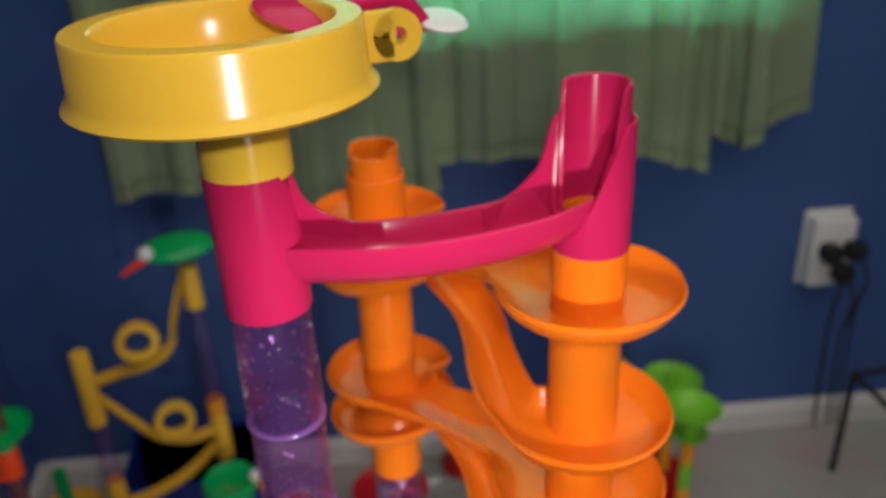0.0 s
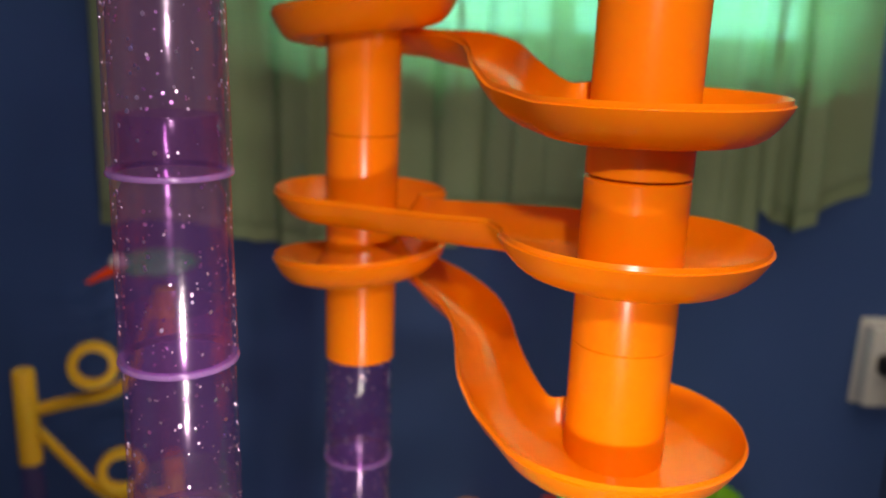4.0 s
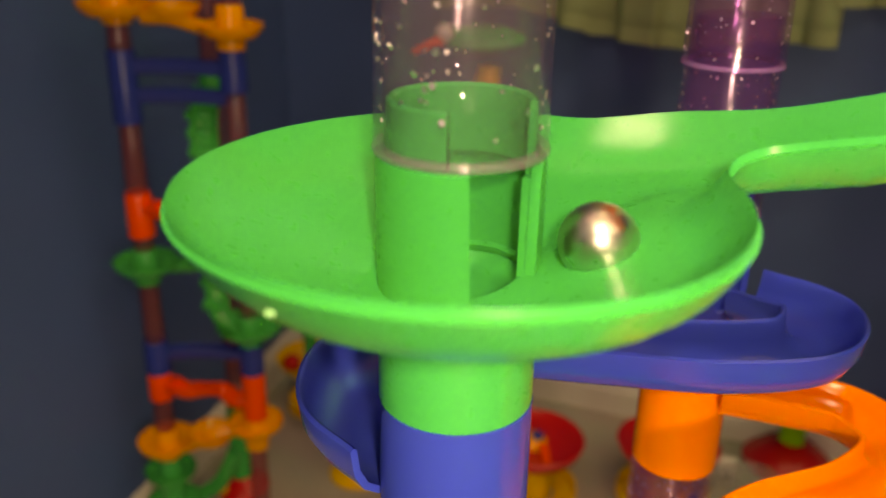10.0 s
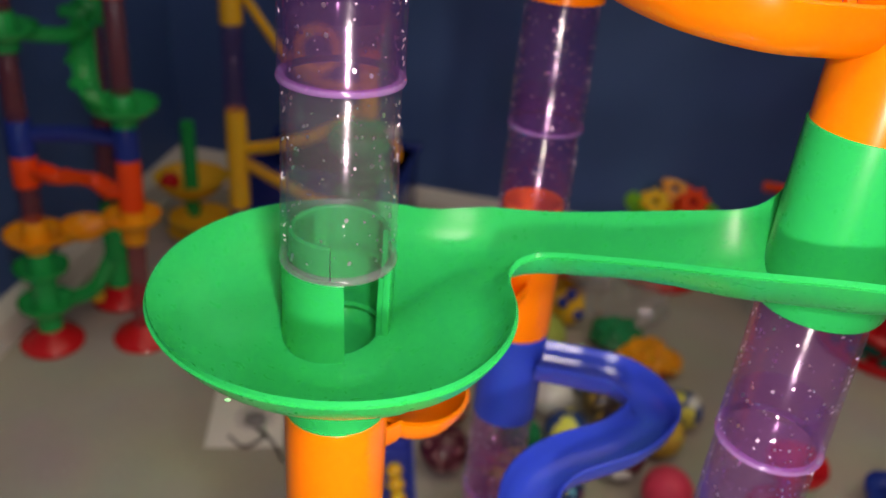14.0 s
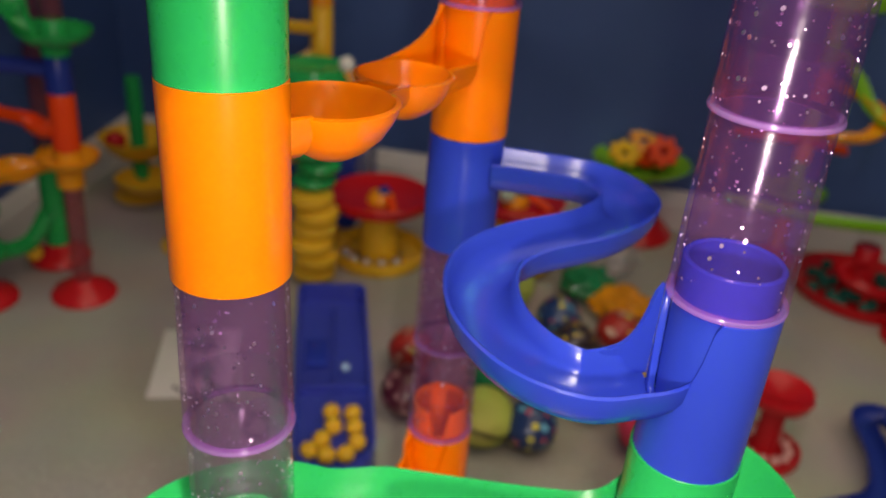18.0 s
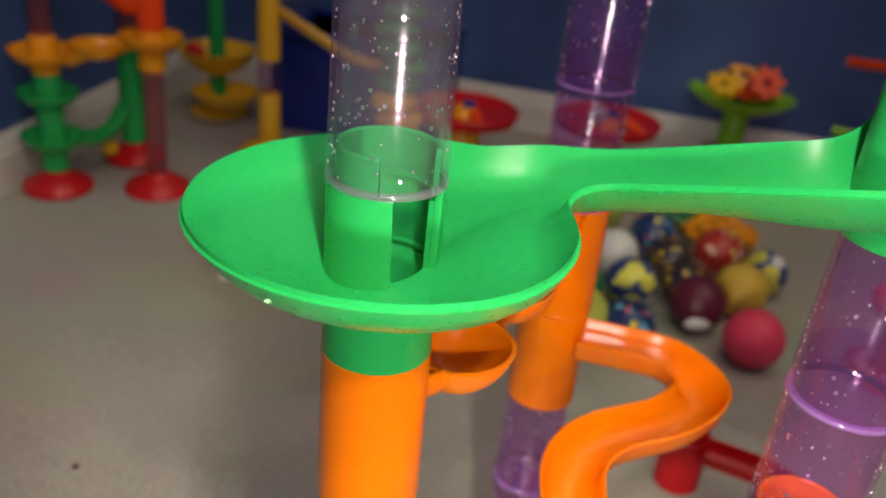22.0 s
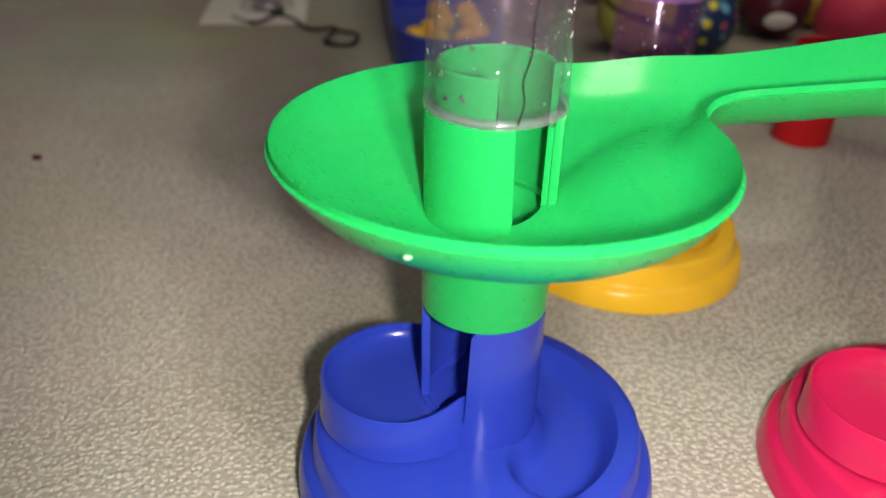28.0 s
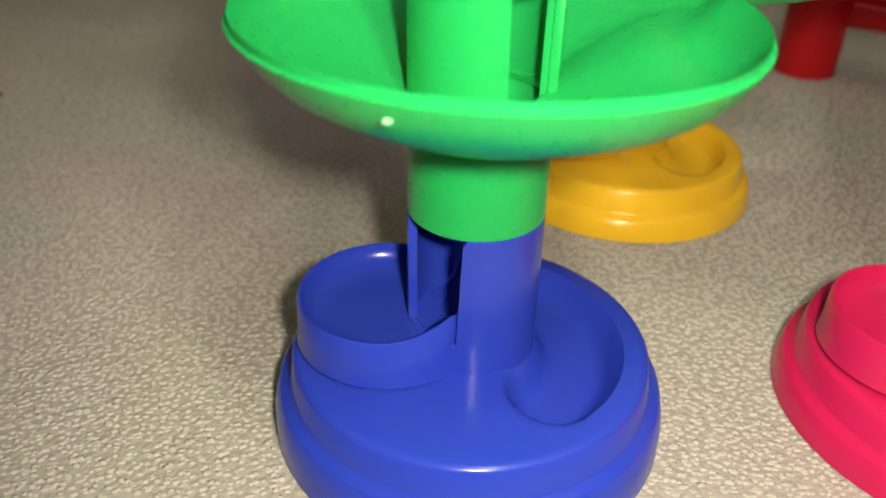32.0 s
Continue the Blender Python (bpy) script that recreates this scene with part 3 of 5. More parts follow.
def spoon(i):
    """The green track: a cup round column B, a short chute and the wide dish round column A."""
    z = S1 - (i - 1) * LEVEL
    bx, by = axis_b(z)
    ca, ra = (0.0025, -0.0085), 0.0548
    line = arc(ca, ra + 0.0006, 62, 300, z - 0.003, z - 0.003, 0.0265, n=46) + arc(ca, ra, 306, 366, z - 0.003, z - 0.0025, 0.0265, 0.022, n=14, r1=0.0482)
    line += [(x, y, z + r, d) for x, y, r, d in spline([(0.0521, 0.0018, -0.0020, 0.019), (0.0566, 0.0051, 0.000, 0.018), (0.0640, 0.0048, 0.0015, 0.015), (0.071, -0.0005, 0.004, 0.0135), (0.087, -0.0135, 0.010, 0.0125),
                                                       (0.107, -0.036, 0.020, 0.0135)], 8)]
    line += arc((bx + 0.002, by + 0.004), 0.0440, -112, 25, z + 0.027, z + 0.030, 0.0145, 0.0155, n=30)
    line += arc((bx + 0.002, by + 0.004), 0.0440, 32, 104, z + 0.031, z + 0.0315, 0.0165, 0.0165, n=20, r1=0.0212)
    line += [(x, y, z + r, d) for x, y, r, d in spline([(bx - 0.0110, by + 0.0185, 0.0245, 0.0145), (bx - 0.0205, by + 0.0150, 0.0212, 0.013), (0.108, 0.0065, 0.017, 0.0125), (0.092, 0.0165, 0.011, 0.0135), (0.070, 0.0305, 0.003, 0.016), (0.050, 0.0390, 0.000, 0.020)], 8)]
    mesh = build(*tray(line, [(0, 0, 0.0135), (bx, by, 0.0140)], wall=lambda x: 0.0175 - 0.0075 * (1 - np.clip((x - 0.045) / 0.042, 0, 1)), power=2.0, cone=lambda x: 0.76 * (0.5 + 0.5 * np.cos(pi * np.clip((x - 0.022) / 0.072, 0, 1))), soften=7), smooth=55)
    floor_z = z - 0.0285
    track = part("spoon_track", mesh, GREEN, tower, "bright green track with a wide round dish")
    slot = notch(z, floor_z + 0.0012, radians(-52), 0.49, 0.03)
    a_post = join(wall_ring(AXIS_A, 0.0170, 0.0022, z - UNIT, slot, n=144),
                  wall_ring(AXIS_A, 0.0147, 0.0016, lambda a: min(z - 0.004, slot(a) - 0.001), notch(z + 0.0105, floor_z + 0.0012, radians(-53), 0.72, 0.05), n=144),
                  lathe([(0.0150, floor_z + 0.0016), (0.0118, floor_z - 0.0010), (0.0112, floor_z - 0.0030), (0.0112, z - UNIT + 0.001), (0.0126, z - UNIT + 0.001), (0.0150, floor_z - 0.0020)], 48, AXIS_A))
    part("dish_post", build(*a_post), GREEN, track, "green post with a tall slot")
    b_post = socket((bx, by), z + 0.004, z + UNIT - 0.0012, r=0.0178)
    collar = lathe([(0.0200, z + 0.0075), (0.0190, z + 0.001), (0.0180, z - 0.001), (0.0150, z - 0.001), (0.0150, z + 0.0075)], 40, (bx, by))
    part("cup_post", build(*join(b_post, collar)), GREEN, track)
    mark = moved(ball_mesh(0.0007, 10, 6), Matrix.Translation((-0.0235, -0.0578, z - 0.0080)) @ Matrix.Diagonal((1.2, 0.35, 0.8, 1)))
    part("sprue_mark", build(*mark), SCUFF, track, "pale moulding mark")
    return track


SCUFF = plastic("pale_scuff", (0.25, 0.68, 0.30), rough=0.5)


def ear(points, drop, thick=0.0018):
    """A thin upright wall along points, whose upper edge they are."""
    path = spline(points, 6)
    verts, faces = [], []
    for i, p in enumerate(path):
        d = path[min(i + 1, len(path) - 1)] - path[max(i - 1, 0)]
        h = max(hypot(d[0], d[1]), 1e-9)
        ox, oy = -d[1] / h * thick / 2, d[0] / h * thick / 2
        low = p[2] - drop - (p[2] - path[0][2])
        verts += [(p[0] + ox, p[1] + oy, low), (p[0] + ox, p[1] + oy, p[2]), (p[0] - ox, p[1] - oy, p[2]), (p[0] - ox, p[1] - oy, low)]
    for i in range(len(path) - 1):
        faces += [(4 * i + q, 4 * i + 4 + q, 4 * i + 4 + (q + 1) % 4, 4 * i + (q + 1) % 4) for q in range(4)]
    k = 4 * (len(path) - 1)
    faces += [(0, 1, 2, 3), (k + 3, k + 2, k + 1, k)]
    return verts, faces


def s_track(i, mat, label):
    """From column C round two bends to a notched socket on column B."""
    z = S1 - (i - 1) * LEVEL
    zc, zb = z - 0.1142, z - 0.1113
    c = axis_c(zc)
    b = axis_b(zb)
    dx, dy = c[0] - 0.0885, c[1] - 0.1362
    w, d = 0.0128, 0.0145
    pts = [(c[0] + 0.010, c[1] - 0.016, zc - 0.0055, w, d), (c[0] + 0.030, c[1] - 0.021, zc - 0.006, w, d), (0.141 + dx, 0.108 + dy, zc - 0.0075, w, d),
           (0.150 + dx, 0.086 + dy, zc - 0.009, w, d), (0.131 + dx * .8, 0.066 + dy, zc - 0.0105, w, d), (0.098 + dx * .6, 0.052, zc - 0.012, w, d),
           (0.0810, 0.036, zc - 0.0135, w, d), (0.0775, 0.011, zc - 0.0155, w, d), (0.0865, -0.011, zc - 0.0175, w, d), (0.1015, -0.0215, zc - 0.0190, w, d),
           (b[0] - 0.028, b[1] - 0.0052, zc - 0.0198, w, d), (b[0] - 0.0195, b[1] - 0.0030, zc - 0.0200, w, d), (b[0] - 0.0122, b[1] + 0.0022, zc - 0.0200, w, d)]
    track = part("bend_track", build(*channel(pts), smooth=50), mat, tower, label)
    edge_a, edge_z = (140, 152, 160, 168, 176, 213, 218, 225, 232, 237, 240, 243), (0, -0.002, -0.009, -0.022, -0.034, -0.034, -0.029, -0.0255, -0.019, -0.011, -0.003, 0)
    top = lambda a: zb + float(np.interp(np.degrees(a), edge_a, edge_z))
    part("lower_socket", build(*socket(b, zb - UNIT - 0.0012, zb, top=top, neck_top=zb + 0.0125)), mat, track)
    part("ear", build(*ear([(b[0] - 0.034, b[1] + 0.0056, zc - 0.0197), (b[0] - 0.0270, b[1] + 0.0068, zc - 0.0185), (b[0] - 0.0225, b[1] + 0.0076, zc - 0.0150), (b[0] - 0.0195, b[1] + 0.0082, zc - 0.0085),
                            (b[0] - 0.0175, b[1] + 0.0086, zb - 0.0040), (b[0] - 0.0155, b[1] + 0.0090, zb - 0.0005)], 0.010)), mat, track)
    part("upper_socket", build(*socket(c, zc - UNIT + 0.001, zc)), mat, track)
    return track


def bowl(c, r, rim, depth, thick=0.0016, n=36):
    prof_in = [(r * (1 - s), rim - depth * (1 - (1 - s) ** 2.6)) for s in (0, 0.05, 0.12, 0.25, 0.45, 0.7)] + [(1e-4, rim - depth)]
    prof_out = [(max(q + thick * (1 if q > r * 0.6 else 0.5), 1e-4) if q > 1e-3 else 1e-4, w - thick) for q, w in reversed(prof_in)]
    prof_out[-1] = (r + thick, rim - thick * 0.3)
    return lathe(prof_in + prof_out, n, c)


def cup_link(i):
    """The orange link from column A by two small bowls to column C."""
    z = S1 - (i - 1) * LEVEL
    za, zc = z - 0.0552, z - 0.0582
    c = axis_c(zc)
    top_a = notch(za, za - 0.012, radians(38), 0.40, 0.25)
    link = part("cup_track", build(*bowl((0.0275, 0.0235), 0.0190, za - 0.0125, 0.0165)), ORANGE, tower, "orange link track of two small bowls")
    part("second_bowl", build(*bowl((0.0525, 0.0775), 0.0168, za - 0.0180, 0.015)), ORANGE, link)
    part("spout", build(*channel([(0.0345, 0.0385, za - 0.0145), (0.0465, 0.0645, za - 0.0185)], 0.0085, 0.010)), ORANGE, link)
    part("inlet", build(*channel([(0.0100, 0.0080, za - 0.0120), (0.0160, 0.0130, za - 0.0125)], 0.0110, 0.0140)), ORANGE, link)
    part("outlet_chute", build(*channel([(0.0605, 0.0900, za - 0.0190), (c[0] - 0.0115, c[1] - 0.0165, za - 0.0230)], 0.0110, 0.012)), ORANGE, link)
    part("ear", build(*ear([(0.0405, 0.0905, za - 0.0190), (0.0490, 0.1000, za - 0.0180), (0.0585, 0.1085, za - 0.0145), (0.0655, 0.1160, za - 0.0090), (c[0] - 0.0190, c[1] - 0.0110, zc - 0.0045), (c[0] - 0.0165, c[1] - 0.0055, zc)], 0.010)), ORANGE, link)
    part("post", build(*socket(AXIS_A, za - 0.0571, za, top=top_a)), ORANGE, link)
    top_c = notch(zc, zc - 0.030, radians(232), 0.42, 0.40)
    part("far_socket", build(*socket(c, zc - UNIT, zc, top=top_c, neck_top=notch(zc + NECK, zc + 0.002, radians(260), 0.2, 0.12))), ORANGE, link)
    return link


def loop_link(i):
    """The blue link from column A round its back to a bowl before column C."""
    z = S1 - (i - 1) * LEVEL
    za, zc = z - 0.0552, z - 0.0582
    c = axis_c(zc)
    pts = [(-0.013, 0.002, za - 0.013), (-0.027, 0.018, za - 0.013), (-0.026, 0.044, za - 0.014), (0.000, 0.063, za - 0.016),
           (0.040, 0.066, za - 0.019), (0.078, 0.067, za - 0.021, ), (0.108, 0.076, za - 0.022), (c[0] + 0.030, c[1] - 0.036, za - 0.023),
           (c[0] + 0.012, c[1] - 0.016, za - 0.024)]
    link = part("loop_track", build(*channel([(*p[:3], 0.0135, 0.016) for p in pts], 0.0135, 0.016), smooth=50), BLUE, tower, "blue loop track round the column")
    part("post", build(*socket(AXIS_A, za - 0.0571, za, top=notch(za, za - 0.020, radians(165), 0.45, 0.3))), BLUE, link)
    top_c = notch(zc, zc - 0.034, radians(305), 0.45, 0.40)
    part("far_socket", build(*socket(c, zc - UNIT, zc, top=top_c)), BLUE, link)
    return link


def flat_track(zb, zc, label, rb, rc, ztop, open_top=False):
    """One moulded piece: dish on column B, straight chute, dish on column C."""
    b, c = axis_b(zb), axis_c(zc)
    u, v = b[0] - 0.1415, b[1] + 0.016
    e = min(rb - 0.0025, rc + 0.0068)
    line = arc(c, 0.041, -12, 236, rc - 0.002, rc, 0.0125, n=40)
    line += [(x + u, y + v, z, 0.0125) for x, y, z in ((0.086, 0.076, rc + 0.001), (0.099, 0.050, rc + 0.0035), (0.1085, 0.027, e))]
    line += arc(b, 0.0435, 142, 166, e, rb, 0.0115, 0.0125, n=6) + arc(b, 0.0435, 172, 380, rb, rb, 0.0125, n=36) + arc(b, 0.0435, 386, 424, rb, e, 0.0125, n=8)
    line += [(x + u, y + v, z, 0.0125) for x, y, z in ((0.1500, 0.043, rc + 0.006), (0.133, 0.070, rc + 0.003), (0.116, 0.095, rc), (0.1095, 0.114, rc - 0.001), (0.113, 0.124, rc - 0.002))]
    track = part("dish_track", build(*tray(line, [(*b, 0.0165), (*c, 0.0165)], wall=lambda x: 0.0135), smooth=55), ORANGE, tower, label)
    part("post", build(*socket(b, zb, ztop)), ORANGE, track)
    part("far_post", build(*socket(c, zc, zc + UNIT, neck_top=notch(zc + UNIT + NECK, zc + UNIT + NECK - 0.0045, radians(215), 1.1, 0.12) if open_top else None)), ORANGE, track)
    return track


def falling_track(zb, zc, label):
    """A ring sinking round column C, and a bent chute from it down to a dish on column B."""
    b, c = axis_b(zb), axis_c(zc)
    rb = zb + 0.025
    u, v = b[0] - 0.1415, b[1] + 0.016
    ring = arc(c, 0.0415, 14, -262, zb + 0.063, zb + 0.0465, 0.0125, n=44) + arc(c, 0.019, -262, 14, zb + 0.0475, zb + 0.060, 0.0115, n=30)
    line = arc(c, 0.0415, 96, 4, zb + 0.0465, zb + 0.0445, 0.012, n=18)
    line += [(x + u, y + v, zb + z, 0.0125) for x, y, z in spline([(0.1345, 0.116, 0.0440), (0.1365, 0.098, 0.0430), (0.1380, 0.082, 0.0410), (0.1365, 0.065, 0.0380), (0.1315, 0.046, 0.0350), (0.1285, 0.030, 0.032),
                                                          (0.1270, 0.016, 0.0290), (0.1265, 0.004, 0.0270)], 5)]
    line += arc(b, 0.0205, 118, 100, rb + 0.003, rb + 0.004, 0.0125, n=3)
    line += arc(b, 0.036, 84, 60, rb + 0.004, rb + 0.003, 0.0125, n=5, r1=0.0425) + arc(b, 0.0435, 55, -170, rb + 0.002, rb, 0.0125, n=40)
    line += [(x + u, y + v, zb + z, 0.0125) for x, y, z in spline([(0.0970, 0.006, 0.0275), (0.0980, 0.023, 0.0335), (0.1050, 0.045, 0.0375), (0.1095, 0.064, 0.0405), (0.1100, 0.082, 0.0425),
                                                          (0.1080, 0.102, 0.0440), (0.1085, 0.122, 0.0445)], 5)]
    line += arc(c, 0.019, 0, 96, zb + 0.045, zb + 0.046, 0.0115, n=12)
    track = part("falling_track", build(*tray(line, [(*b, 0.0165)], wall=lambda x: 0.0130), smooth=55), ORANGE, tower, label)
    part("ring", build(*tray(ring, [], wall=lambda x: 0.0105), smooth=55), ORANGE, track)
    part("post", build(*socket(b, zb, zb + UNIT + 0.0010)), ORANGE, track)
    part("far_post", build(*socket(c, zc, zc + UNIT)), ORANGE, track)
    return track


# columns, from the top down
for k in range(5):
    clear_tube(AXIS_A, S1 + (4 - k) * 0.0557, CLEAR if k == 4 else PURPLE, CT if k == 4 else PT, S1 + (5 - k) * 0.0557)
flat_track(S1 + 0.2223, S1 + 0.2185, "orange track with two round dishes", S1 + 0.2650, S1 + 0.2510, S1 + 0.2833, True)
falling_track(S1 + 0.1669, S1 + 0.1630, "orange track whose chute falls in a bend")
flat_track(S1 + 0.1105, S1 + 0.1072, "orange track with two round dishes", S1 + 0.1475, S1 + 0.1375, S1 + 0.1105 + UNIT)
falling_track(S1 + 0.0540, S1 + 0.0514, "orange track whose chute falls in a bend")
for i in (1, 2, 3, 4):
    z = S1 - (i - 1) * LEVEL
    spoon(i)
    if i == 1:
        clear_tube(axis_c(z), z - 0.0047, PURPLE, PT, z + 0.0514)
        clear_tube(axis_c(z), z - 0.0582, PURPLE, PT, z - 0.0047)
    if i < 4:
        loop_link(1) if i == 1 else cup_link(i)
        s_track(i, BLUE if i == 2 else ORANGE, "%s track in two bends ending in a notched socket" % ("blue" if i == 2 else "orange"))
        clear_tube(AXIS_A, z - 0.1670, PURPLE, PT, z - 0.1123)
        clear_tube(AXIS_A, z - LEVEL, CLEAR, CT, z - 0.1670)
        clear_tube(axis_b(z), z - 0.0554, PURPLE, PT, z - 0.0007)
        clear_tube(axis_b(z - 0.1), z - 0.1113, PURPLE, PT, z - 0.0554)
        clear_tube(axis_c(z - 0.2), z - 0.2257, PURPLE, PT, z - 0.1685)
        clear_tube(axis_c(z - 0.25), z - LEVEL - 0.0582, PURPLE, PT, z - 0.2257)
    else:
        clear_tube(axis_b(z), 0.0650, PURPLE, PT, z - 0.0007)


def base(c, mat, label, h, lift=0.0):
    """A round foot: stepped rim, a raised cup against the slotted post and a curved groove sinking to a round end."""
    radii = [0.0140] + [0.0150 + 0.00138 * k for k in range(23)]
    verts, faces, n = [], [], 120

    def top(x, y):
        a = max(radians(-52), min(radians(118), atan2(y, x)))
        d = hypot(x - 0.0288 * cos(a), y - 0.0288 * sin(a)) / 0.0124
        k = max(0.0, 1 - d * d)
        sink = 0.0100 - 0.0040 * (a + 0.9) / 2.9
        return lift + 0.0205 - sink * k * (2 - k) * min(1, 0.4 + k) - 0.06 * max(0.0, hypot(x, y) - 0.030)
    for i in range(n):
        a = 2 * pi * i / n
        prof = [(r, top(r * cos(a), r * sin(a))) for r in radii]
        e = prof[-1][1]
        prof += [(0.0470, e - 0.0004), (0.0479, e - 0.0014), (0.0487, lift + 0.0105), (0.0491, lift + 0.0098), (0.0512, lift + 0.0092), (0.0522, lift + 0.0082), (0.0535, lift + 0.0022), (0.0537, 0.0005), (0.0500, 0.0004)]
        verts += [(c[0] + r * cos(a), c[1] + r * sin(a), z) for r, z in prof]
    k = len(prof)
    for i in range(n):
        j = (i + 1) % n
        faces += [(i * k + q, j * k + q, j * k + q + 1, i * k + q + 1) for q in range(k - 1)]
    ob = part("base", build(verts, faces, 50), mat, tower, label)
    m = (c[0] - 0.0222, c[1] + 0.0030)
    r = 0.0238
    cup = lathe([(r + 0.0006, 0.0190), (r, 0.0215), (r - 0.0002, 0.0312), (r - 0.0007, 0.0320), (r - 0.0014, 0.0317), (r - 0.0019, 0.0288), (r - 0.0050, 0.0268), (r - 0.0100, 0.0260), (0.0001, 0.0258), (0.0001, 0.0190)], 64, m)
    cup = moved(cup, Matrix.Translation((0, 0, lift + 0.0022)))
    hole = lambda v: hypot(v[0] - c[0], v[1] - c[1]) < 0.0147
    cv, cf = cup
    meet = (c[0] - 0.0072, c[1] - 0.0154)
    cv = [(x, y, z + (0.0036 * max(0.0, 1 - hypot(x - meet[0], y - meet[1]) / 0.017) ** 1.4 if z > lift + 0.0305 else 0)) for x, y, z in cv]
    cf = [f for f in cf if not all(hole(cv[i]) for i in f)]
    part("cup", build(cv, cf, 50), mat, ob)
    slot = radians(-141)
    part("post", build(*wall_ring(c, 0.0170, 0.0022, 0.008, notch(h, 0.0290 + lift, slot, 0.55, 0.03), n=120)), mat, ob)
    part("neck", build(*wall_ring(c, 0.0147, 0.0018, h - 0.002, h + NECK)), mat, ob)
    return ob


base(AXIS_A, BLUE, "round royal blue base on the carpet", S1 - 3 * LEVEL - 0.0552, 0.0050)
base(axis_b(0.03), PINK, "round crimson base on the carpet", 0.0650)
base(axis_c(0.03), YELLOW, "round yellow base on the carpet", S1 - 3 * LEVEL - 0.0582)


# a crack down the lowest clear tube
CRACK = [(0.0173 * cos(radians(a)), 0.0173 * sin(radians(a)), S1 - 3 * LEVEL + h) for a, h in ((-82, 0.001), (-78, 0.006), (-80, 0.011), (-75, 0.017), (-74, 0.024), (-70, 0.032), (-68, 0.041))]
part("crack", build(*rod(CRACK, 0.00022, 6)), BLACK, tower, "dark crack in a clear tube")


# top: crimson bridge and yellow funnel
def bridge():
    z0, z1 = S1 + 0.2803, S1 + 0.3404
    b = axis_b(z0)
    w = 0.0138
    ob = part("bridge_track", build(*channel([(0.0085, -0.0022, z0 + 0.0300), (0.026, -0.0095, z0 + 0.0295), (0.045, -0.0165, z0 + 0.0288), (0.072, -0.0210, z0 + 0.0285), (0.100, -0.0220, z0 + 0.0288),
                                              (b[0] - 0.026, b[1] - 0.0035, z0 + 0.0295), (b[0] - 0.0095, b[1] + 0.0005, z0 + 0.0303)], w, 0.0190, n=10), smooth=50), PINK, tower, "crimson bridge track between two sockets")
    near_a, near_z = (0, 30, 40, 52, 300, 315, 325, 335, 345, 360), (-0.038, -0.038, -0.018, 0, 0, -0.006, -0.018, -0.030, -0.037, -0.038)
    part("post", build(*socket(AXIS_A, z0, z1, r=0.0176, top=lambda a: z1 + float(np.interp(np.degrees(a), near_a, near_z)))), PINK, ob)
    far_a, far_z = (132, 140, 147, 155, 165, 222, 236, 250, 265, 280, 290), (0.002, 0, -0.010, -0.026, -0.038, -0.038, -0.034, -0.023, -0.012, -0.002, 0.002)
    neck_a, neck_z = (134, 150, 160, 262, 280, 292), (NECK, 0.004, -0.037, -0.037, 0.004, NECK)
    part("far_socket", build(*socket(b, z0 + 0.003, z1, r=0.0176, top=lambda a: z1 + float(np.interp(np.degrees(a), far_a, far_z)),
                                     neck_top=lambda a: z1 + float(np.interp(np.degrees(a), neck_a, neck_z)))), PINK, ob)
    part("ear", build(*ear([(0.050, -0.0055, z0 + 0.0285), (0.036, -0.0005, z0 + 0.0303), (0.0265, 0.0036, z0 + 0.0355), (0.0205, 0.0062, z0 + 0.0420), (0.0155, 0.0080, z1 - 0.001)], 0.012)), PINK, ob)
    part("ear", build(*ear([(b[0] - 0.050, b[1] + 0.0050, z0 + 0.0285), (b[0] - 0.036, b[1] + 0.0083, z0 + 0.0303), (b[0] - 0.0265, b[1] + 0.0098, z0 + 0.0355),
                            (b[0] - 0.0200, b[1] + 0.0105, z0 + 0.0420), (b[0] - 0.0150, b[1] + 0.0100, z1 + 0.001)], 0.012)), PINK, ob)
    return ob


bridge()


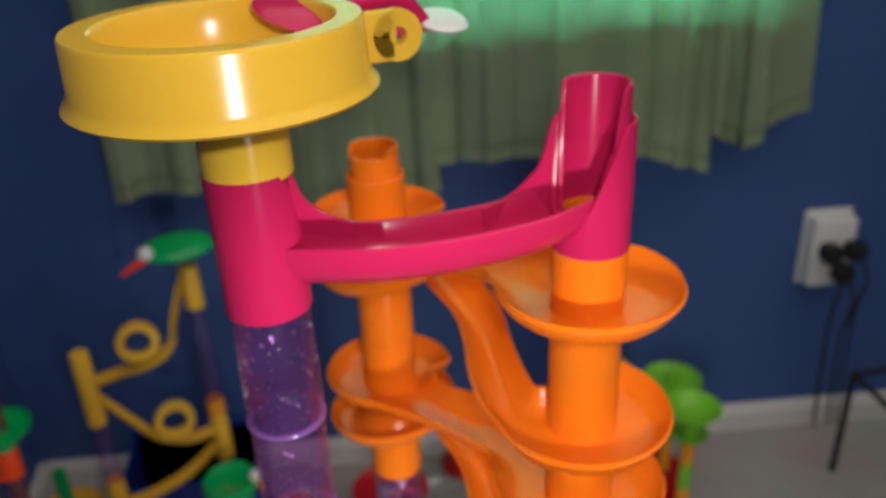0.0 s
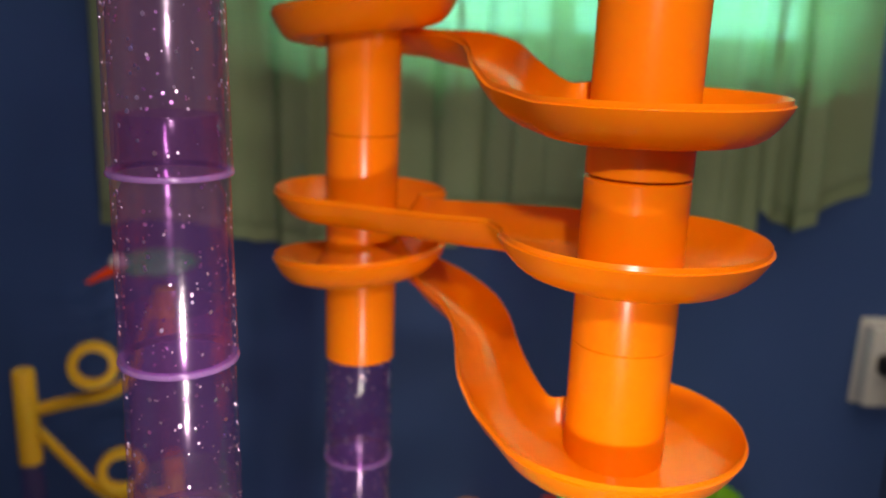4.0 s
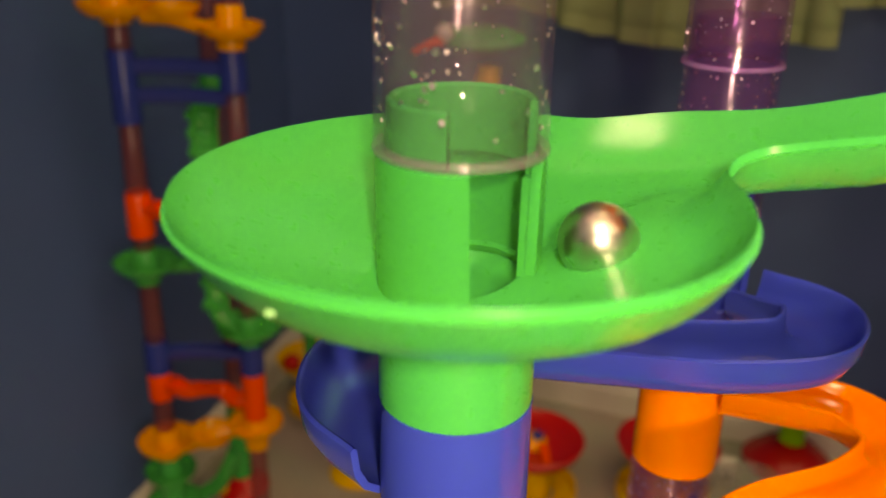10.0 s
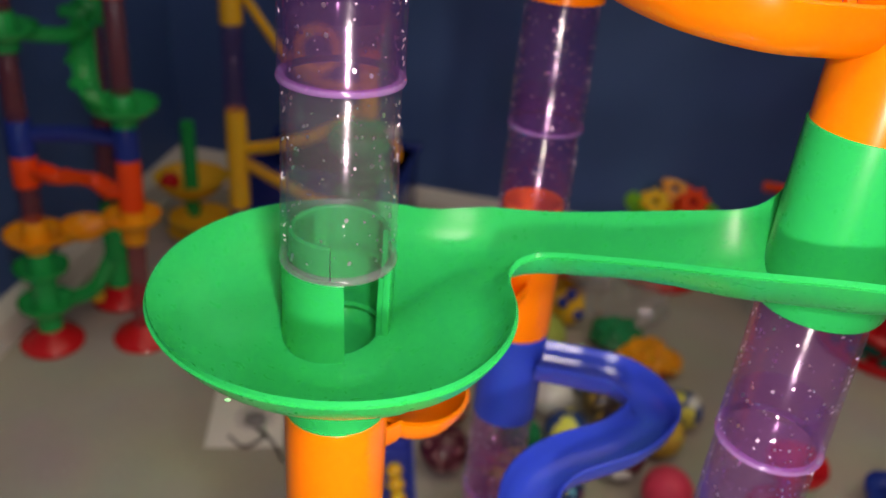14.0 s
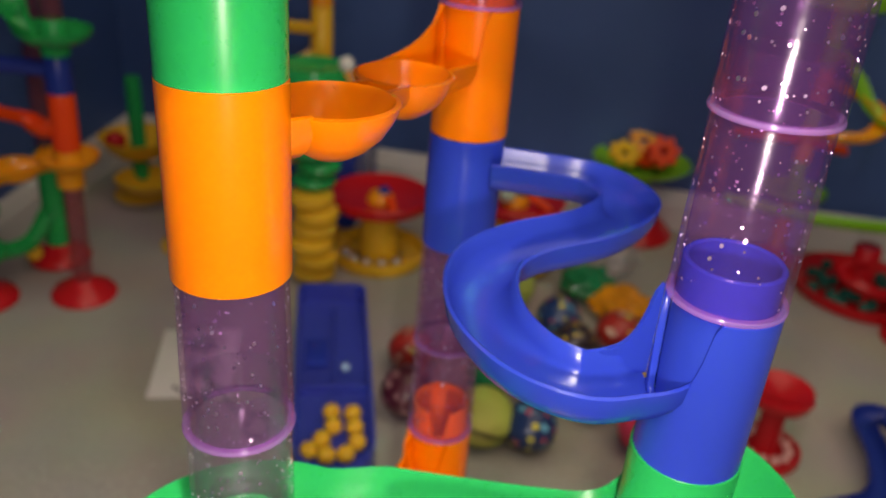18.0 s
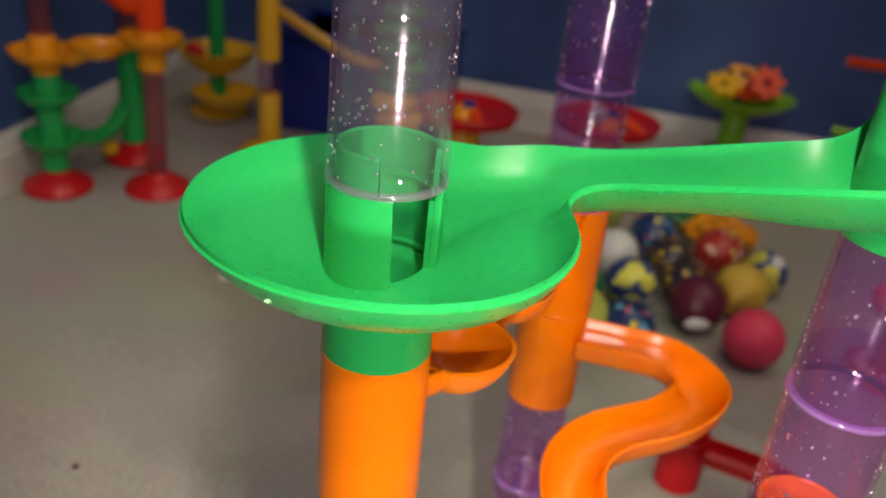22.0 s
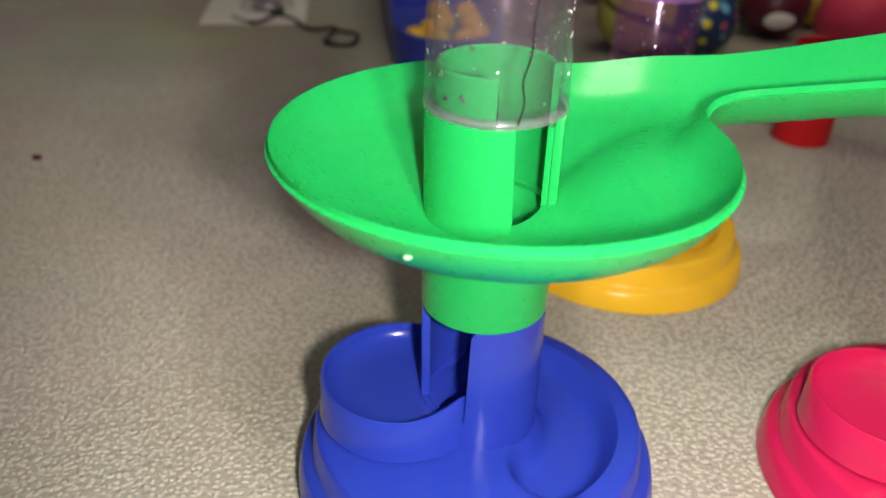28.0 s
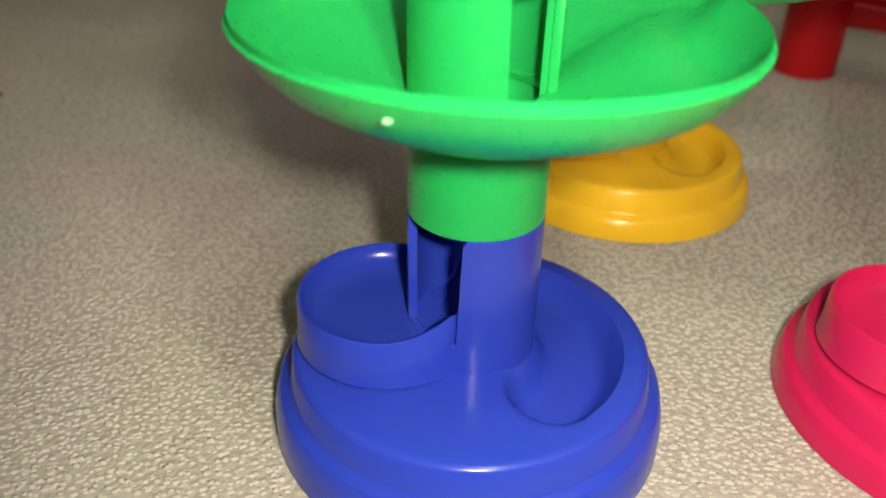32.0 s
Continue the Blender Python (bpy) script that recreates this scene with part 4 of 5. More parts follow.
def funnel():
    z = S1 + 0.3404
    c = (-0.003, 0.003)
    prof = [(0.0415, z + 0.0535), (0.0410, z + 0.045), (0.038, z + 0.037), (0.026, z + 0.031), (0.0140, z + 0.028), (0.0140, z + 0.018),
            (0.0180, z + 0.0185), (0.0270, z + 0.0210), (0.0350, z + 0.0250), (0.0385, z + 0.0280), (0.0550, z + 0.0290), (0.0563, z + 0.0303), (0.0552, z + 0.0320),
            (0.0530, z + 0.035), (0.0523, z + 0.0535), (0.0515, z + 0.0548), (0.0427, z + 0.0548)]
    ob = part("funnel", build(*lathe(prof, 72, c)), YELLOW, tower, "glossy yellow funnel dish on top")
    part("stem", build(*wall_ring(AXIS_A, 0.0172, 0.002, z - 0.002, z + 0.022)), YELLOW, ob)
    tab = join(block(0.020, 0.005, 0.020, (0.054, 0.004, z + 0.0415), 0.002),
               moved(lathe([(0.010, -0.0025), (0.010, 0.0025), (0.0035, 0.0025), (0.0035, -0.0025)], 24), Matrix.Translation((0.064, 0.004, z + 0.0415)) @ pose(0, 0, 0, 90, 0, 0)))
    part("ear", build(*tab), YELLOW, ob)
    part("paddle", build(*moved(lathe([(0.0001, 0), (0.020, 0), (0.022, 0.002), (0.020, 0.004), (0.0001, 0.005)], 30, closed=False),
                                Matrix.Translation((0.046, 0.024, z + 0.0465)) @ pose(0, 0, 0, 18, 10, 0) @ Matrix.Diagonal((1.5, 1, 1, 1)))), PINK, ob, "crimson tipping paddle")
    part("lever_tip", build(*moved(lathe([(0.0001, 0), (0.010, 0), (0.0115, 0.0015), (0.010, 0.003), (0.0001, 0.0035)], 24, closed=False),
                                   Matrix.Translation((0.090, 0.022, z + 0.0395)) @ pose(0, 0, 0, 14, 6, 0))), WHITE, ob, "white lever end")
    part("lever", build(*rod([(0.050, 0.020, z + 0.0515), (0.070, 0.020, z + 0.0515), (0.082, 0.022, z + 0.0395)], 0.0045)), PINK, ob, "crimson lever")
    return ob


funnel()

# the steel ball, in the upper dish
marble = part("steel_ball", build(*ball_mesh(0.0080, 40, 24), smooth=180), STEEL)
marble.location = (0.0275, -0.0068, S1 - 0.0160)
tagged(marble, "polished steel ball lying in a green dish", "ball")

# ---------------------------------------------------------------- window, curtain, socket


def curtain_material():
    mat, nt, n, l, p = material("sheer_green_cloth")
    out = n["Material Output"]
    tc = n.new("ShaderNodeTexCoord")
    wv = n.new("ShaderNodeTexNoise")
    wv.inputs["Scale"].default_value = 900
    big = n.new("ShaderNodeTexNoise")
    big.inputs["Scale"].default_value = 9
    l.new(tc.outputs["Object"], wv.inputs["Vector"])
    l.new(tc.outputs["Object"], big.inputs["Vector"])
    mixc = n.new("ShaderNodeMix")
    mixc.data_type = 'RGBA'
    mixc.inputs["A"].default_value = (0.38, 0.47, 0.27, 1)
    mixc.inputs["B"].default_value = (0.48, 0.57, 0.36, 1)
    l.new(big.outputs["Fac"], mixc.inputs["Factor"])
    l.new(mixc.outputs["Result"], p.inputs["Base Color"])
    p.inputs["Roughness"].default_value = 0.85
    bp = n.new("ShaderNodeBump")
    bp.inputs["Strength"].default_value = 0.25
    bp.inputs["Distance"].default_value = 0.0008
    l.new(wv.outputs["Fac"], bp.inputs["Height"])
    l.new(bp.outputs["Normal"], p.inputs["Normal"])
    tl = n.new("ShaderNodeBsdfTranslucent")
    l.new(mixc.outputs["Result"], tl.inputs["Color"])
    m1 = n.new("ShaderNodeMixShader")
    m1.inputs["Fac"].default_value = 0.42
    l.new(p.outputs[0], m1.inputs[1])
    l.new(tl.outputs[0], m1.inputs[2])
    tr = n.new("ShaderNodeBsdfTransparent")
    tr.inputs["Color"].default_value = (0.85, 0.98, 0.9, 1)
    m2 = n.new("ShaderNodeMixShader")
    m2.inputs["Fac"].default_value = 0.16
    l.new(m1.outputs[0], m2.inputs[1])
    l.new(tr.outputs[0], m2.inputs[2])
    l.new(m2.outputs[0], out.inputs["Surface"])
    return mat


CLOTH = curtain_material()


def curtain(hem, folds, depth, seed, lean=0.0):
    """One hanging of thin cloth: its lower edge runs along hem, points (u, z)."""
    r = random.Random(seed)
    n, m = 170, 30
    ph = [r.uniform(0, 6) for _ in range(5)]
    us, zs = [q[0] for q in hem], [q[1] for q in hem]
    u0, u1 = us[0], us[-1]
    verts, faces = [], []
    for i in range(n + 1):
        s = i / n
        u = u0 + (u1 - u0) * s
        low = float(np.interp(u, us, zs))
        turn = 2 * pi * folds * s + ph[0] + 0.9 * sin(2 * pi * 1.3 * s + ph[1])
        wob = sin(turn) + 0.35 * sin(2.3 * turn + ph[2])
        for k in range(m + 1):
            q = k / m
            z = low + (1.95 - low) * q
            amp = depth * (1 - 0.35 * q) * (1 + 0.25 * sin(5 * q + ph[3]))
            verts.append((u + lean * q + 0.006 * sin(2 * turn + ph[4]) * (1 - q), V1 - 0.085 - amp * wob - 0.006 * sin(7 * q + ph[2] + 3 * s), z))
    for i in range(n):
        for k in range(m):
            a = i * (m + 1) + k
            faces.append((a, a + m + 1, a + m + 2, a + 1))
    ob = part("curtain", build(verts, faces, 180), CLOTH)
    ob.matrix_world = NORTH
    sol = ob.modifiers.new("cloth", 'SOLIDIFY')
    sol.thickness = 0.0012
    hv, hf = [], []
    for i in range(n + 1):
        x, y, z = verts[i * (m + 1)]
        hv += [(x, y - 0.0016, z), (x, y - 0.0016, z + 0.022), (x, y - 0.0030, z + 0.022), (x, y - 0.0030, z)]
    for i in range(n):
        hf += [(4 * i + q, 4 * i + 4 + q, 4 * i + 4 + (q + 1) % 4, 4 * i + (q + 1) % 4) for q in range(4)]
    part("hem", build(hv, hf, 60), CLOTH, ob)
    return tagged(ob, "sheer pale green curtain in soft folds before the window", "curtain", "window curtains")


curtain([(-0.284, 0.695), (-0.160, 0.703), (-0.040, 0.668), (0.080, 0.654), (0.180, 0.672), (0.272, 0.672)], 5.2, 0.015, 3, -0.01)
curtain([(0.262, 0.722), (0.330, 0.725), (0.470, 0.722), (0.635, 0.712), (0.768, 0.667)], 4.6, 0.014, 8)
curtain([(0.760, 0.745), (0.822, 0.712), (0.936, 0.782)], 1.7, 0.013, 11, -0.045)
rail = part("curtain_rod", build(*rod([(-0.34, V1 - 0.085, 1.965), (0.35, V1 - 0.085, 1.968), (1.03, V1 - 0.085, 1.965)], 0.009)), WHITE)
rail.matrix_world = NORTH
tagged(rail, "white curtain rod over the window", "curtain rod", kind="structure")

win = empty("window_1", NORTH, "white framed window behind sheer curtains", "window", kind="structure")
win.matrix_world = NORTH
wu, wz = (WU0 + WU1) / 2, (WZ0 + WZ1) / 2
for sx, sz, cu, cz in ((WU1 - WU0, 0.05, wu, WZ0 + 0.025), (WU1 - WU0, 0.05, wu, WZ1 - 0.025), (0.05, WZ1 - WZ0 - 0.1, WU0 + 0.025, wz),
                       (0.05, WZ1 - WZ0 - 0.1, WU1 - 0.025, wz), (0.035, WZ1 - WZ0 - 0.1, wu, wz)):
    part("window_frame", build(*block(sx, 0.05, sz, (cu, V1 + 0.07, cz), 0.004)), TRIMPAINT, win)
GLASS = clear_plastic("window_glass", (0.97, 0.98, 0.97), (0.8, 0.8, 0.8), 0.01)
for cu in (wu - 0.2115, wu + 0.2115):
    g = part("pane", build(*block(0.380, 0.005, WZ1 - WZ0 - 0.11, (cu, V1 + 0.072, wz))), GLASS, win)
    g.visible_shadow = False
part("window_sill", build(*block(WU1 - WU0 + 0.06, 0.10, 0.022, (wu, V1 + 0.005, WZ0 - 0.012), 0.004)), TRIMPAINT, win)


def backdrop():
    mat, nt, n, l, p = material("dusk_sky")
    p.inputs["Base Color"].default_value = (0, 0, 0, 1)
    p.inputs["Emission Color"].default_value = (0.25, 0.85, 0.85, 1)
    p.inputs["Emission Strength"].default_value = 20.0
    mat.cycles.emission_sampling = 'NONE'
    ob = part("backdrop", build([(-6, V1 + 5, -3), (8, V1 + 5, -3), (8, V1 + 5, 6), (-6, V1 + 5, 6)], [(0, 1, 2, 3)]), mat)
    ob.matrix_world = NORTH
    tagged(ob, "pale bluish evening sky outside the window", "sky", kind="structure")


backdrop()

plug = empty("wall_adapter", NORTH @ pose(1.062, V1 - 0.001, 0.457), "white multi-way adapter on the wall with black plugs", "power adapter")
part("body", build(*block(0.088, 0.042, 0.150, (0, -0.022, 0), 0.008)), WHITE, plug)
part("face_plate", build(*block(0.098, 0.006, 0.165, (0, -0.003, 0), 0.003)), WHITE, plug)
for x, z in ((-0.016, 0.012), (0.034, 0.014), (0.016, -0.036)):
    p = part("plug", build(*block(0.036, 0.040, 0.036, (x, -0.062, z), 0.008)), BLACK, plug, "black moulded plug")
    part("cord", build(*rod([(x, -0.080, z), (x + 0.012, -0.100, z - 0.05), (x + 0.03, -0.055, z - 0.17), (x + 0.055, -0.035, -0.440)], 0.0032, 8)), BLACK, p, "thin black cord")

stand = empty("metal_stand", pose(1.150, 0.440, 0.0, 0, 0, -12), "black tubular metal stand beside the wall", "stand")
for x, y in ((0, 0), (0.22, 0), (0, 0.2), (0.22, 0.2)):
    part("leg", build(*rod([(x, y, 0.0), (x * 1.02, y, 0.12), (x, y, 0.25)], 0.007, 10)), BLACK, stand)
for a, b in (((0, 0), (0.22, 0)), ((0, 0.2), (0.22, 0.2)), ((0, 0), (0, 0.2)), ((0.22, 0), (0.22, 0.2))):
    part("bar", build(*rod([(*a, 0.245), ((a[0] + b[0]) / 2, (a[1] + b[1]) / 2, 0.247), (*b, 0.245)], 0.006, 8)), BLACK, stand)

# ---------------------------------------------------------------- other runs on the carpet


def foot(c, r=0.040, h=0.026):
    return lathe([(0.0001, 0.0005), (r, 0.0005), (r + 0.001, 0.004), (r * 0.94, 0.010), (r * 0.55, h * 0.7), (0.016, h * 0.85), (0.013, h), (0.0001, h)], 40, c, closed=False)


def seg(c, z0, z1, r=0.0125):
    return lathe([(0.0001, z0), (r, z0), (r, z0 + 0.003), (r * 0.95, z1 - 0.003), (r * 0.85, z1), (0.0001, z1)], 24, c, closed=False)


def saucer(c, rim, r=0.034, d=0.012):
    return lathe([(0.0105, rim - d), (r * 0.7, rim - d), (r * 0.93, rim - d * 0.5), (r - 0.001, rim), (r, rim), (r * 0.97, rim - d * 0.5), (r * 0.74, rim - d - 0.002), (0.0105, rim - d - 0.002)], 36, c)


def small_run(name, m, label, columns, dishes, tracks, heights=((0, 1), (0, 1)), sleeve=0.0125, deep=0.011):
    up = lambda z: float(np.interp(z, *heights))
    ob = empty(name, m, label, "marble run")
    for c, base_mat, segs in columns:
        if base_mat:
            part("foot", build(*foot(c)), base_mat, ob)
        for z0, z1, mat in segs:
            part("clear_segment" if mat is REDCLEAR or mat is PURPLE else "segment", build(*seg(c, up(z0), up(z1), 0.0122 if mat is REDCLEAR or mat is PURPLE else sleeve)), mat, ob)
    for c, rim, r, mat in dishes:
        part("saucer", build(*saucer(c, up(rim), r)), mat, ob)
    for pts, mat, half in tracks:
        part("track", build(*channel([(x, y, up(z)) for x, y, z in pts], half, deep, 0.0018, n=8, k=7)), mat, ob)
    return ob


CL, CR, CB = (-0.058, -0.020), (0.058, 0.000), (0.0, 0.095)
HEIGHTS = ((0, 0.03, 0.10, 0.172, 0.21, 0.318, 0.486, 0.545, 0.72, 0.92), (0, 0.03, 0.118, 0.198, 0.240, 0.348, 0.496, 0.556, 0.714, 0.915))
left_run = small_run("colourful_run", pose(-0.357, 0.752, 0.001, 1.5, 1.6, 0), "tall red, orange, green and blue marble run by the wall", [
    (CL, RED, [(0.026, 0.075, DEEPGREEN), (0.075, 0.125, DEEPGREEN), (0.125, 0.165, AMBER), (0.165, 0.21, REDCLEAR), (0.21, 0.25, REDORANGE), (0.25, 0.295, NAVY),
               (0.295, 0.385, REDCLEAR), (0.385, 0.435, DEEPGREEN), (0.435, 0.455, REDCLEAR), (0.455, 0.512, REDORANGE), (0.512, 0.60, REDCLEAR), (0.60, 0.69, NAVY), (0.69, 0.72, REDCLEAR),
               (0.72, 0.762, AMBER), (0.762, 0.85, REDORANGE), (0.85, 0.92, REDCLEAR)]),
    (CR, RED, [(0.026, 0.135, REDCLEAR), (0.135, 0.178, AMBER), (0.178, 0.245, REDORANGE), (0.245, 0.288, NAVY), (0.288, 0.330, DEEPGREEN), (0.330, 0.460, REDCLEAR), (0.46, 0.512, REDORANGE), (0.512, 0.54, DEEPGREEN),
               (0.54, 0.640, REDCLEAR), (0.640, 0.692, NAVY), (0.692, 0.742, AMBER), (0.742, 0.78, REDCLEAR), (0.78, 0.86, REDORANGE), (0.86, 0.92, REDCLEAR)]),
    (CB, RED, [(0.026, 0.14, DEEPGREEN), (0.14, 0.39, REDCLEAR), (0.39, 0.44, DEEPGREEN), (0.44, 0.60, REDCLEAR), (0.60, 0.64, DEEPGREEN), (0.64, 0.85, REDCLEAR)]),
], [
    (CL, 0.062, 0.036, DEEPGREEN), (CL, 0.106, 0.034, DEEPGREEN), (CL, 0.150, 0.038, AMBER), (CR, 0.172, 0.036, AMBER), (CL, 0.418, 0.038, DEEPGREEN),
    (CR, 0.318, 0.042, DEEPGREEN), (CR, 0.545, 0.042, DEEPGREEN), (CL, 0.742, 0.040, AMBER), (CR, 0.722, 0.036, AMBER), ((0.0, -0.012), 0.160, 0.030, AMBER), ((0.0, -0.012), 0.742, 0.030, AMBER),
], [
    ([(CL[0] + 0.01, CL[1], 0.236), (-0.020, -0.030, 0.234), (-0.004, -0.012, 0.226), (0.012, 0.006, 0.212), (0.034, -0.004, 0.206), (CR[0] - 0.01, CR[1], 0.206)], REDORANGE, 0.0125),
    ([(CL[0] + 0.01, CL[1], 0.500), (-0.020, -0.030, 0.498), (-0.004, -0.012, 0.490), (0.012, 0.006, 0.478), (0.034, -0.004, 0.474), (CR[0] - 0.01, CR[1], 0.474)], REDORANGE, 0.0125),
    ([(CL[0] + 0.01, CL[1], 0.835), (0, -0.02, 0.828), (CR[0] - 0.01, CR[1], 0.822)], REDORANGE, 0.010),
    ([(CL[0] + 0.03, CL[1], 0.147), (0, -0.02, 0.160), (CR[0] - 0.02, CR[1], 0.168)], AMBER, 0.013),
    ([(CL[0] + 0.03, CL[1], 0.735), (0, -0.02, 0.735), (CR[0] - 0.02, CR[1], 0.720)], AMBER, 0.013),
    ([(CL[0], CL[1], 0.282), (0.0, -0.004, 0.280), (CR[0], CR[1], 0.276)], NAVY, 0.009),
    ([(CL[0], CL[1], 0.640), (0.0, -0.004, 0.640), (CR[0], CR[1], 0.638)], NAVY, 0.009),
    ([(CL[0], CL[1], 0.676), (0.0, -0.004, 0.676), (CR[0], CR[1], 0.674)], NAVY, 0.009),
    ([(CL[0] + 0.02, CL[1] + 0.01, 0.060), (-0.01, 0.03, 0.058), (CB[0], CB[1] - 0.02, 0.075)], DEEPGREEN, 0.011),
    ([(CL[0] + 0.02, CL[1] + 0.01, 0.412), (0.0, 0.02, 0.405), (0.012, 0.060, 0.412)], DEEPGREEN, 0.011),
    ([(CB[0], CB[1] - 0.015, 0.430), (0.006, 0.045, 0.400), (0.012, 0.020, 0.365), (0.022, 0.0, 0.330), (CR[0] - 0.01, CR[1] - 0.012, 0.318)], DEEPGREEN, 0.014),
    ([(CB[0], CB[1] - 0.015, 0.628), (0.006, 0.045, 0.605), (0.012, 0.020, 0.580), (0.022, 0.0, 0.555), (CR[0] - 0.01, CR[1] - 0.012, 0.545)], DEEPGREEN, 0.016),
], HEIGHTS, 0.0158, 0.016)
for z0, z1 in ((0.424, 0.345), (0.622, 0.565)):
    for k in range(4):
        q = k / 3
        part("step", build(*block(0.030, 0.022, 0.014, (-0.012 + 0.022 * q, 0.070 - 0.055 * q, float(np.interp(z0 + (z1 - z0) * q, *HEIGHTS)) - 0.010), 0.005)), DEEPGREEN, left_run)
part("small_knob", build(*moved(ball_mesh(0.011, 14, 8), Matrix.Translation((-0.020, 0.058, 0.027)))), YELLOW, left_run, "yellow knob")

# yellow zigzag run
yr = empty("yellow_run", pose(-0.184, 0.900, -0.0005), "yellow zigzag marble run with ring tracks", "marble run")
part("foot", build(*foot((0, 0), 0.046, 0.03)), YELLOW, yr)
part("foot", build(*foot((0.185, 0.02), 0.046, 0.03)), YELLOW, yr)
for z0, z1, mat in ((0.03, 0.095, YELLOW), (0.095, 0.14, PURPLE), (0.14, 0.29, YELLOW), (0.29, 0.41, PURPLE), (0.41, 0.545, YELLOW)):
    part("segment", build(*seg((0, 0), z0, z1, 0.0155)), mat, yr)
for z0, z1, mat in ((0.03, 0.26, PURPLE), (0.26, 0.355, YELLOW), (0.355, 0.385, AMBER), (0.385, 0.57, PURPLE), (0.57, 0.645, YELLOW)):
    part("segment", build(*seg((0.185, 0.02), z0, z1, 0.0155)), mat, yr)
part("track", build(*channel([(0.175, 0.012, 0.640), (0.150, 0.005, 0.575), (0.135, 0.0, 0.525), (0.10, -0.005, 0.505), (0.06, 0.0, 0.498), (0.01, 0, 0.490)], 0.011, 0.014, n=8, k=7)), YELLOW, yr)
part("track", build(*channel([(0.01, 0.0, 0.462), (0.05, -0.004, 0.405), (0.08, -0.006, 0.365), (0.11, -0.004, 0.345), (0.14, 0.0, 0.335), (0.178, 0.012, 0.330)], 0.011, 0.014, n=8, k=7)), YELLOW, yr)
part("track", build(*channel([(0.178, 0.012, 0.300), (0.12, 0.0, 0.265), (0.06, -0.004, 0.245), (0.01, 0.0, 0.235)], 0.011, 0.014, n=8, k=7)), YELLOW, yr)
part("track", build(*channel([(0.01, 0.0, 0.215), (0.06, 0.0, 0.185), (0.12, 0.0, 0.155), (0.178, 0.012, 0.145)], 0.011, 0.014, n=8, k=7)), YELLOW, yr)
for x, z in ((0.088, 0.548), (0.115, 0.385)):
    part("ring", build(*moved(lathe([(0.032, -0.009), (0.034, 0), (0.032, 0.009), (0.021, 0.009), (0.019, 0), (0.021, -0.009)], 36), Matrix.Translation((x, -0.012, z)) @ pose(0, 0, 0, 84, 8, 0))), YELLOW, yr)
hat = part("leaf_top", build(*moved(lathe([(0.0001, -0.008), (0.035, -0.006), (0.050, 0.004), (0.046, 0.010), (0.030, 0.016), (0.0001, 0.018)], 36, closed=False),
                                    Matrix.Translation((0.175, 0.02, 0.675)) @ pose(0, 0, 0, 12, 0, 0) @ Matrix.Diagonal((1.15, 0.75, 1, 1)))), DEEPGREEN, yr, "green leaf-shaped top")
part("knob", build(*moved(ball_mesh(0.012, 14, 8), Matrix.Translation((0.128, -0.002, 0.688)))), CARD, hat, "pale knob")
part("tip", build(*rod([(0.125, -0.004, 0.680), (0.105, -0.008, 0.672), (0.088, -0.010, 0.664)], 0.008, 8, taper=0.003)), REDORANGE, hat, "orange pointed tip")

# bowl run between them and the wall
br = empty("bowl_run", pose(-0.295, 1.08, 0), "yellow and green bowl run by the baseboard", "marble run")
part("foot", build(*foot((0, 0), 0.045)), YELLOW, br)
part("post", build(*seg((0, 0), 0.026, 0.20)), DEEPGREEN, br)
part("bowl", build(*bowl((0, 0), 0.060, 0.105, 0.040)), YELLOW, br)
part("lower_bowl", build(*bowl((0.02, -0.04), 0.050, 0.050, 0.030)), YELLOW, br)
part("red_stopper", build(*moved(ball_mesh(0.016, 14, 8), Matrix.Translation((-0.030, -0.02, 0.100)))), RED, br, "red stopper")

# blue crate behind
crate = empty("blue_crate", pose(-0.055, 1.08, 0, 0, 0, -14), "dark blue plastic crate holding purple and red odds", "crate")
part("body", build(*join(block(0.26, 0.006, 0.15, (0, -0.085, 0.076), 0.002), block(0.26, 0.006, 0.15, (0, 0.085, 0.076), 0.002),
                         block(0.006, 0.164, 0.15, (-0.127, 0, 0.076), 0.002), block(0.006, 0.164, 0.15, (0.127, 0, 0.076), 0.002), block(0.248, 0.164, 0.005, (0, 0, 0.004)))), NAVY, crate)
part("lip", build(*join(block(0.27, 0.012, 0.010, (0, -0.088, 0.152), 0.002), block(0.27, 0.012, 0.010, (0, 0.088, 0.152), 0.002))), NAVY, crate)

# disc stack
st = empty("disc_stack", pose(-0.005, 0.800, 0), "stack of wavy green discs over yellow discs", "stacking toy")
for k in range(6):
    z = 0.004 + k * 0.0225
    part("disc", build(*lathe([(0.0001, z), (0.022, z), (0.029, z + 0.004), (0.031, z + 0.010), (0.029, z + 0.017), (0.022, z + 0.021), (0.0001, z + 0.021)], 28,
                              (0.004 * sin(2.1 * k), 0.004 * cos(2.1 * k)), closed=False)), YELLOW, st)
for k in range(6):
    z = 0.139 + k * 0.0225
    part("disc", build(*lathe([(0.0001, z), (0.020, z), (0.027, z + 0.004), (0.030, z + 0.010), (0.027, z + 0.017), (0.020, z + 0.021), (0.0001, z + 0.021)], 28,
                              (0.006 * sin(1.7 * k), 0.006 * cos(1.7 * k)), closed=False)), DEEPGREEN, st, "deep green disc")
top = part("top_disc", build(*lathe([(0.0001, 0.274), (0.036, 0.276), (0.044, 0.284), (0.046, 0.296), (0.042, 0.305), (0.036, 0.300), (0.0001, 0.298)], 36, closed=False)), DEEPGREEN, st, "wide green top disc")
part("knob", build(*moved(ball_mesh(0.010, 14, 8), Matrix.Translation((0.040, -0.018, 0.311)))), CARD, top, "white knob")
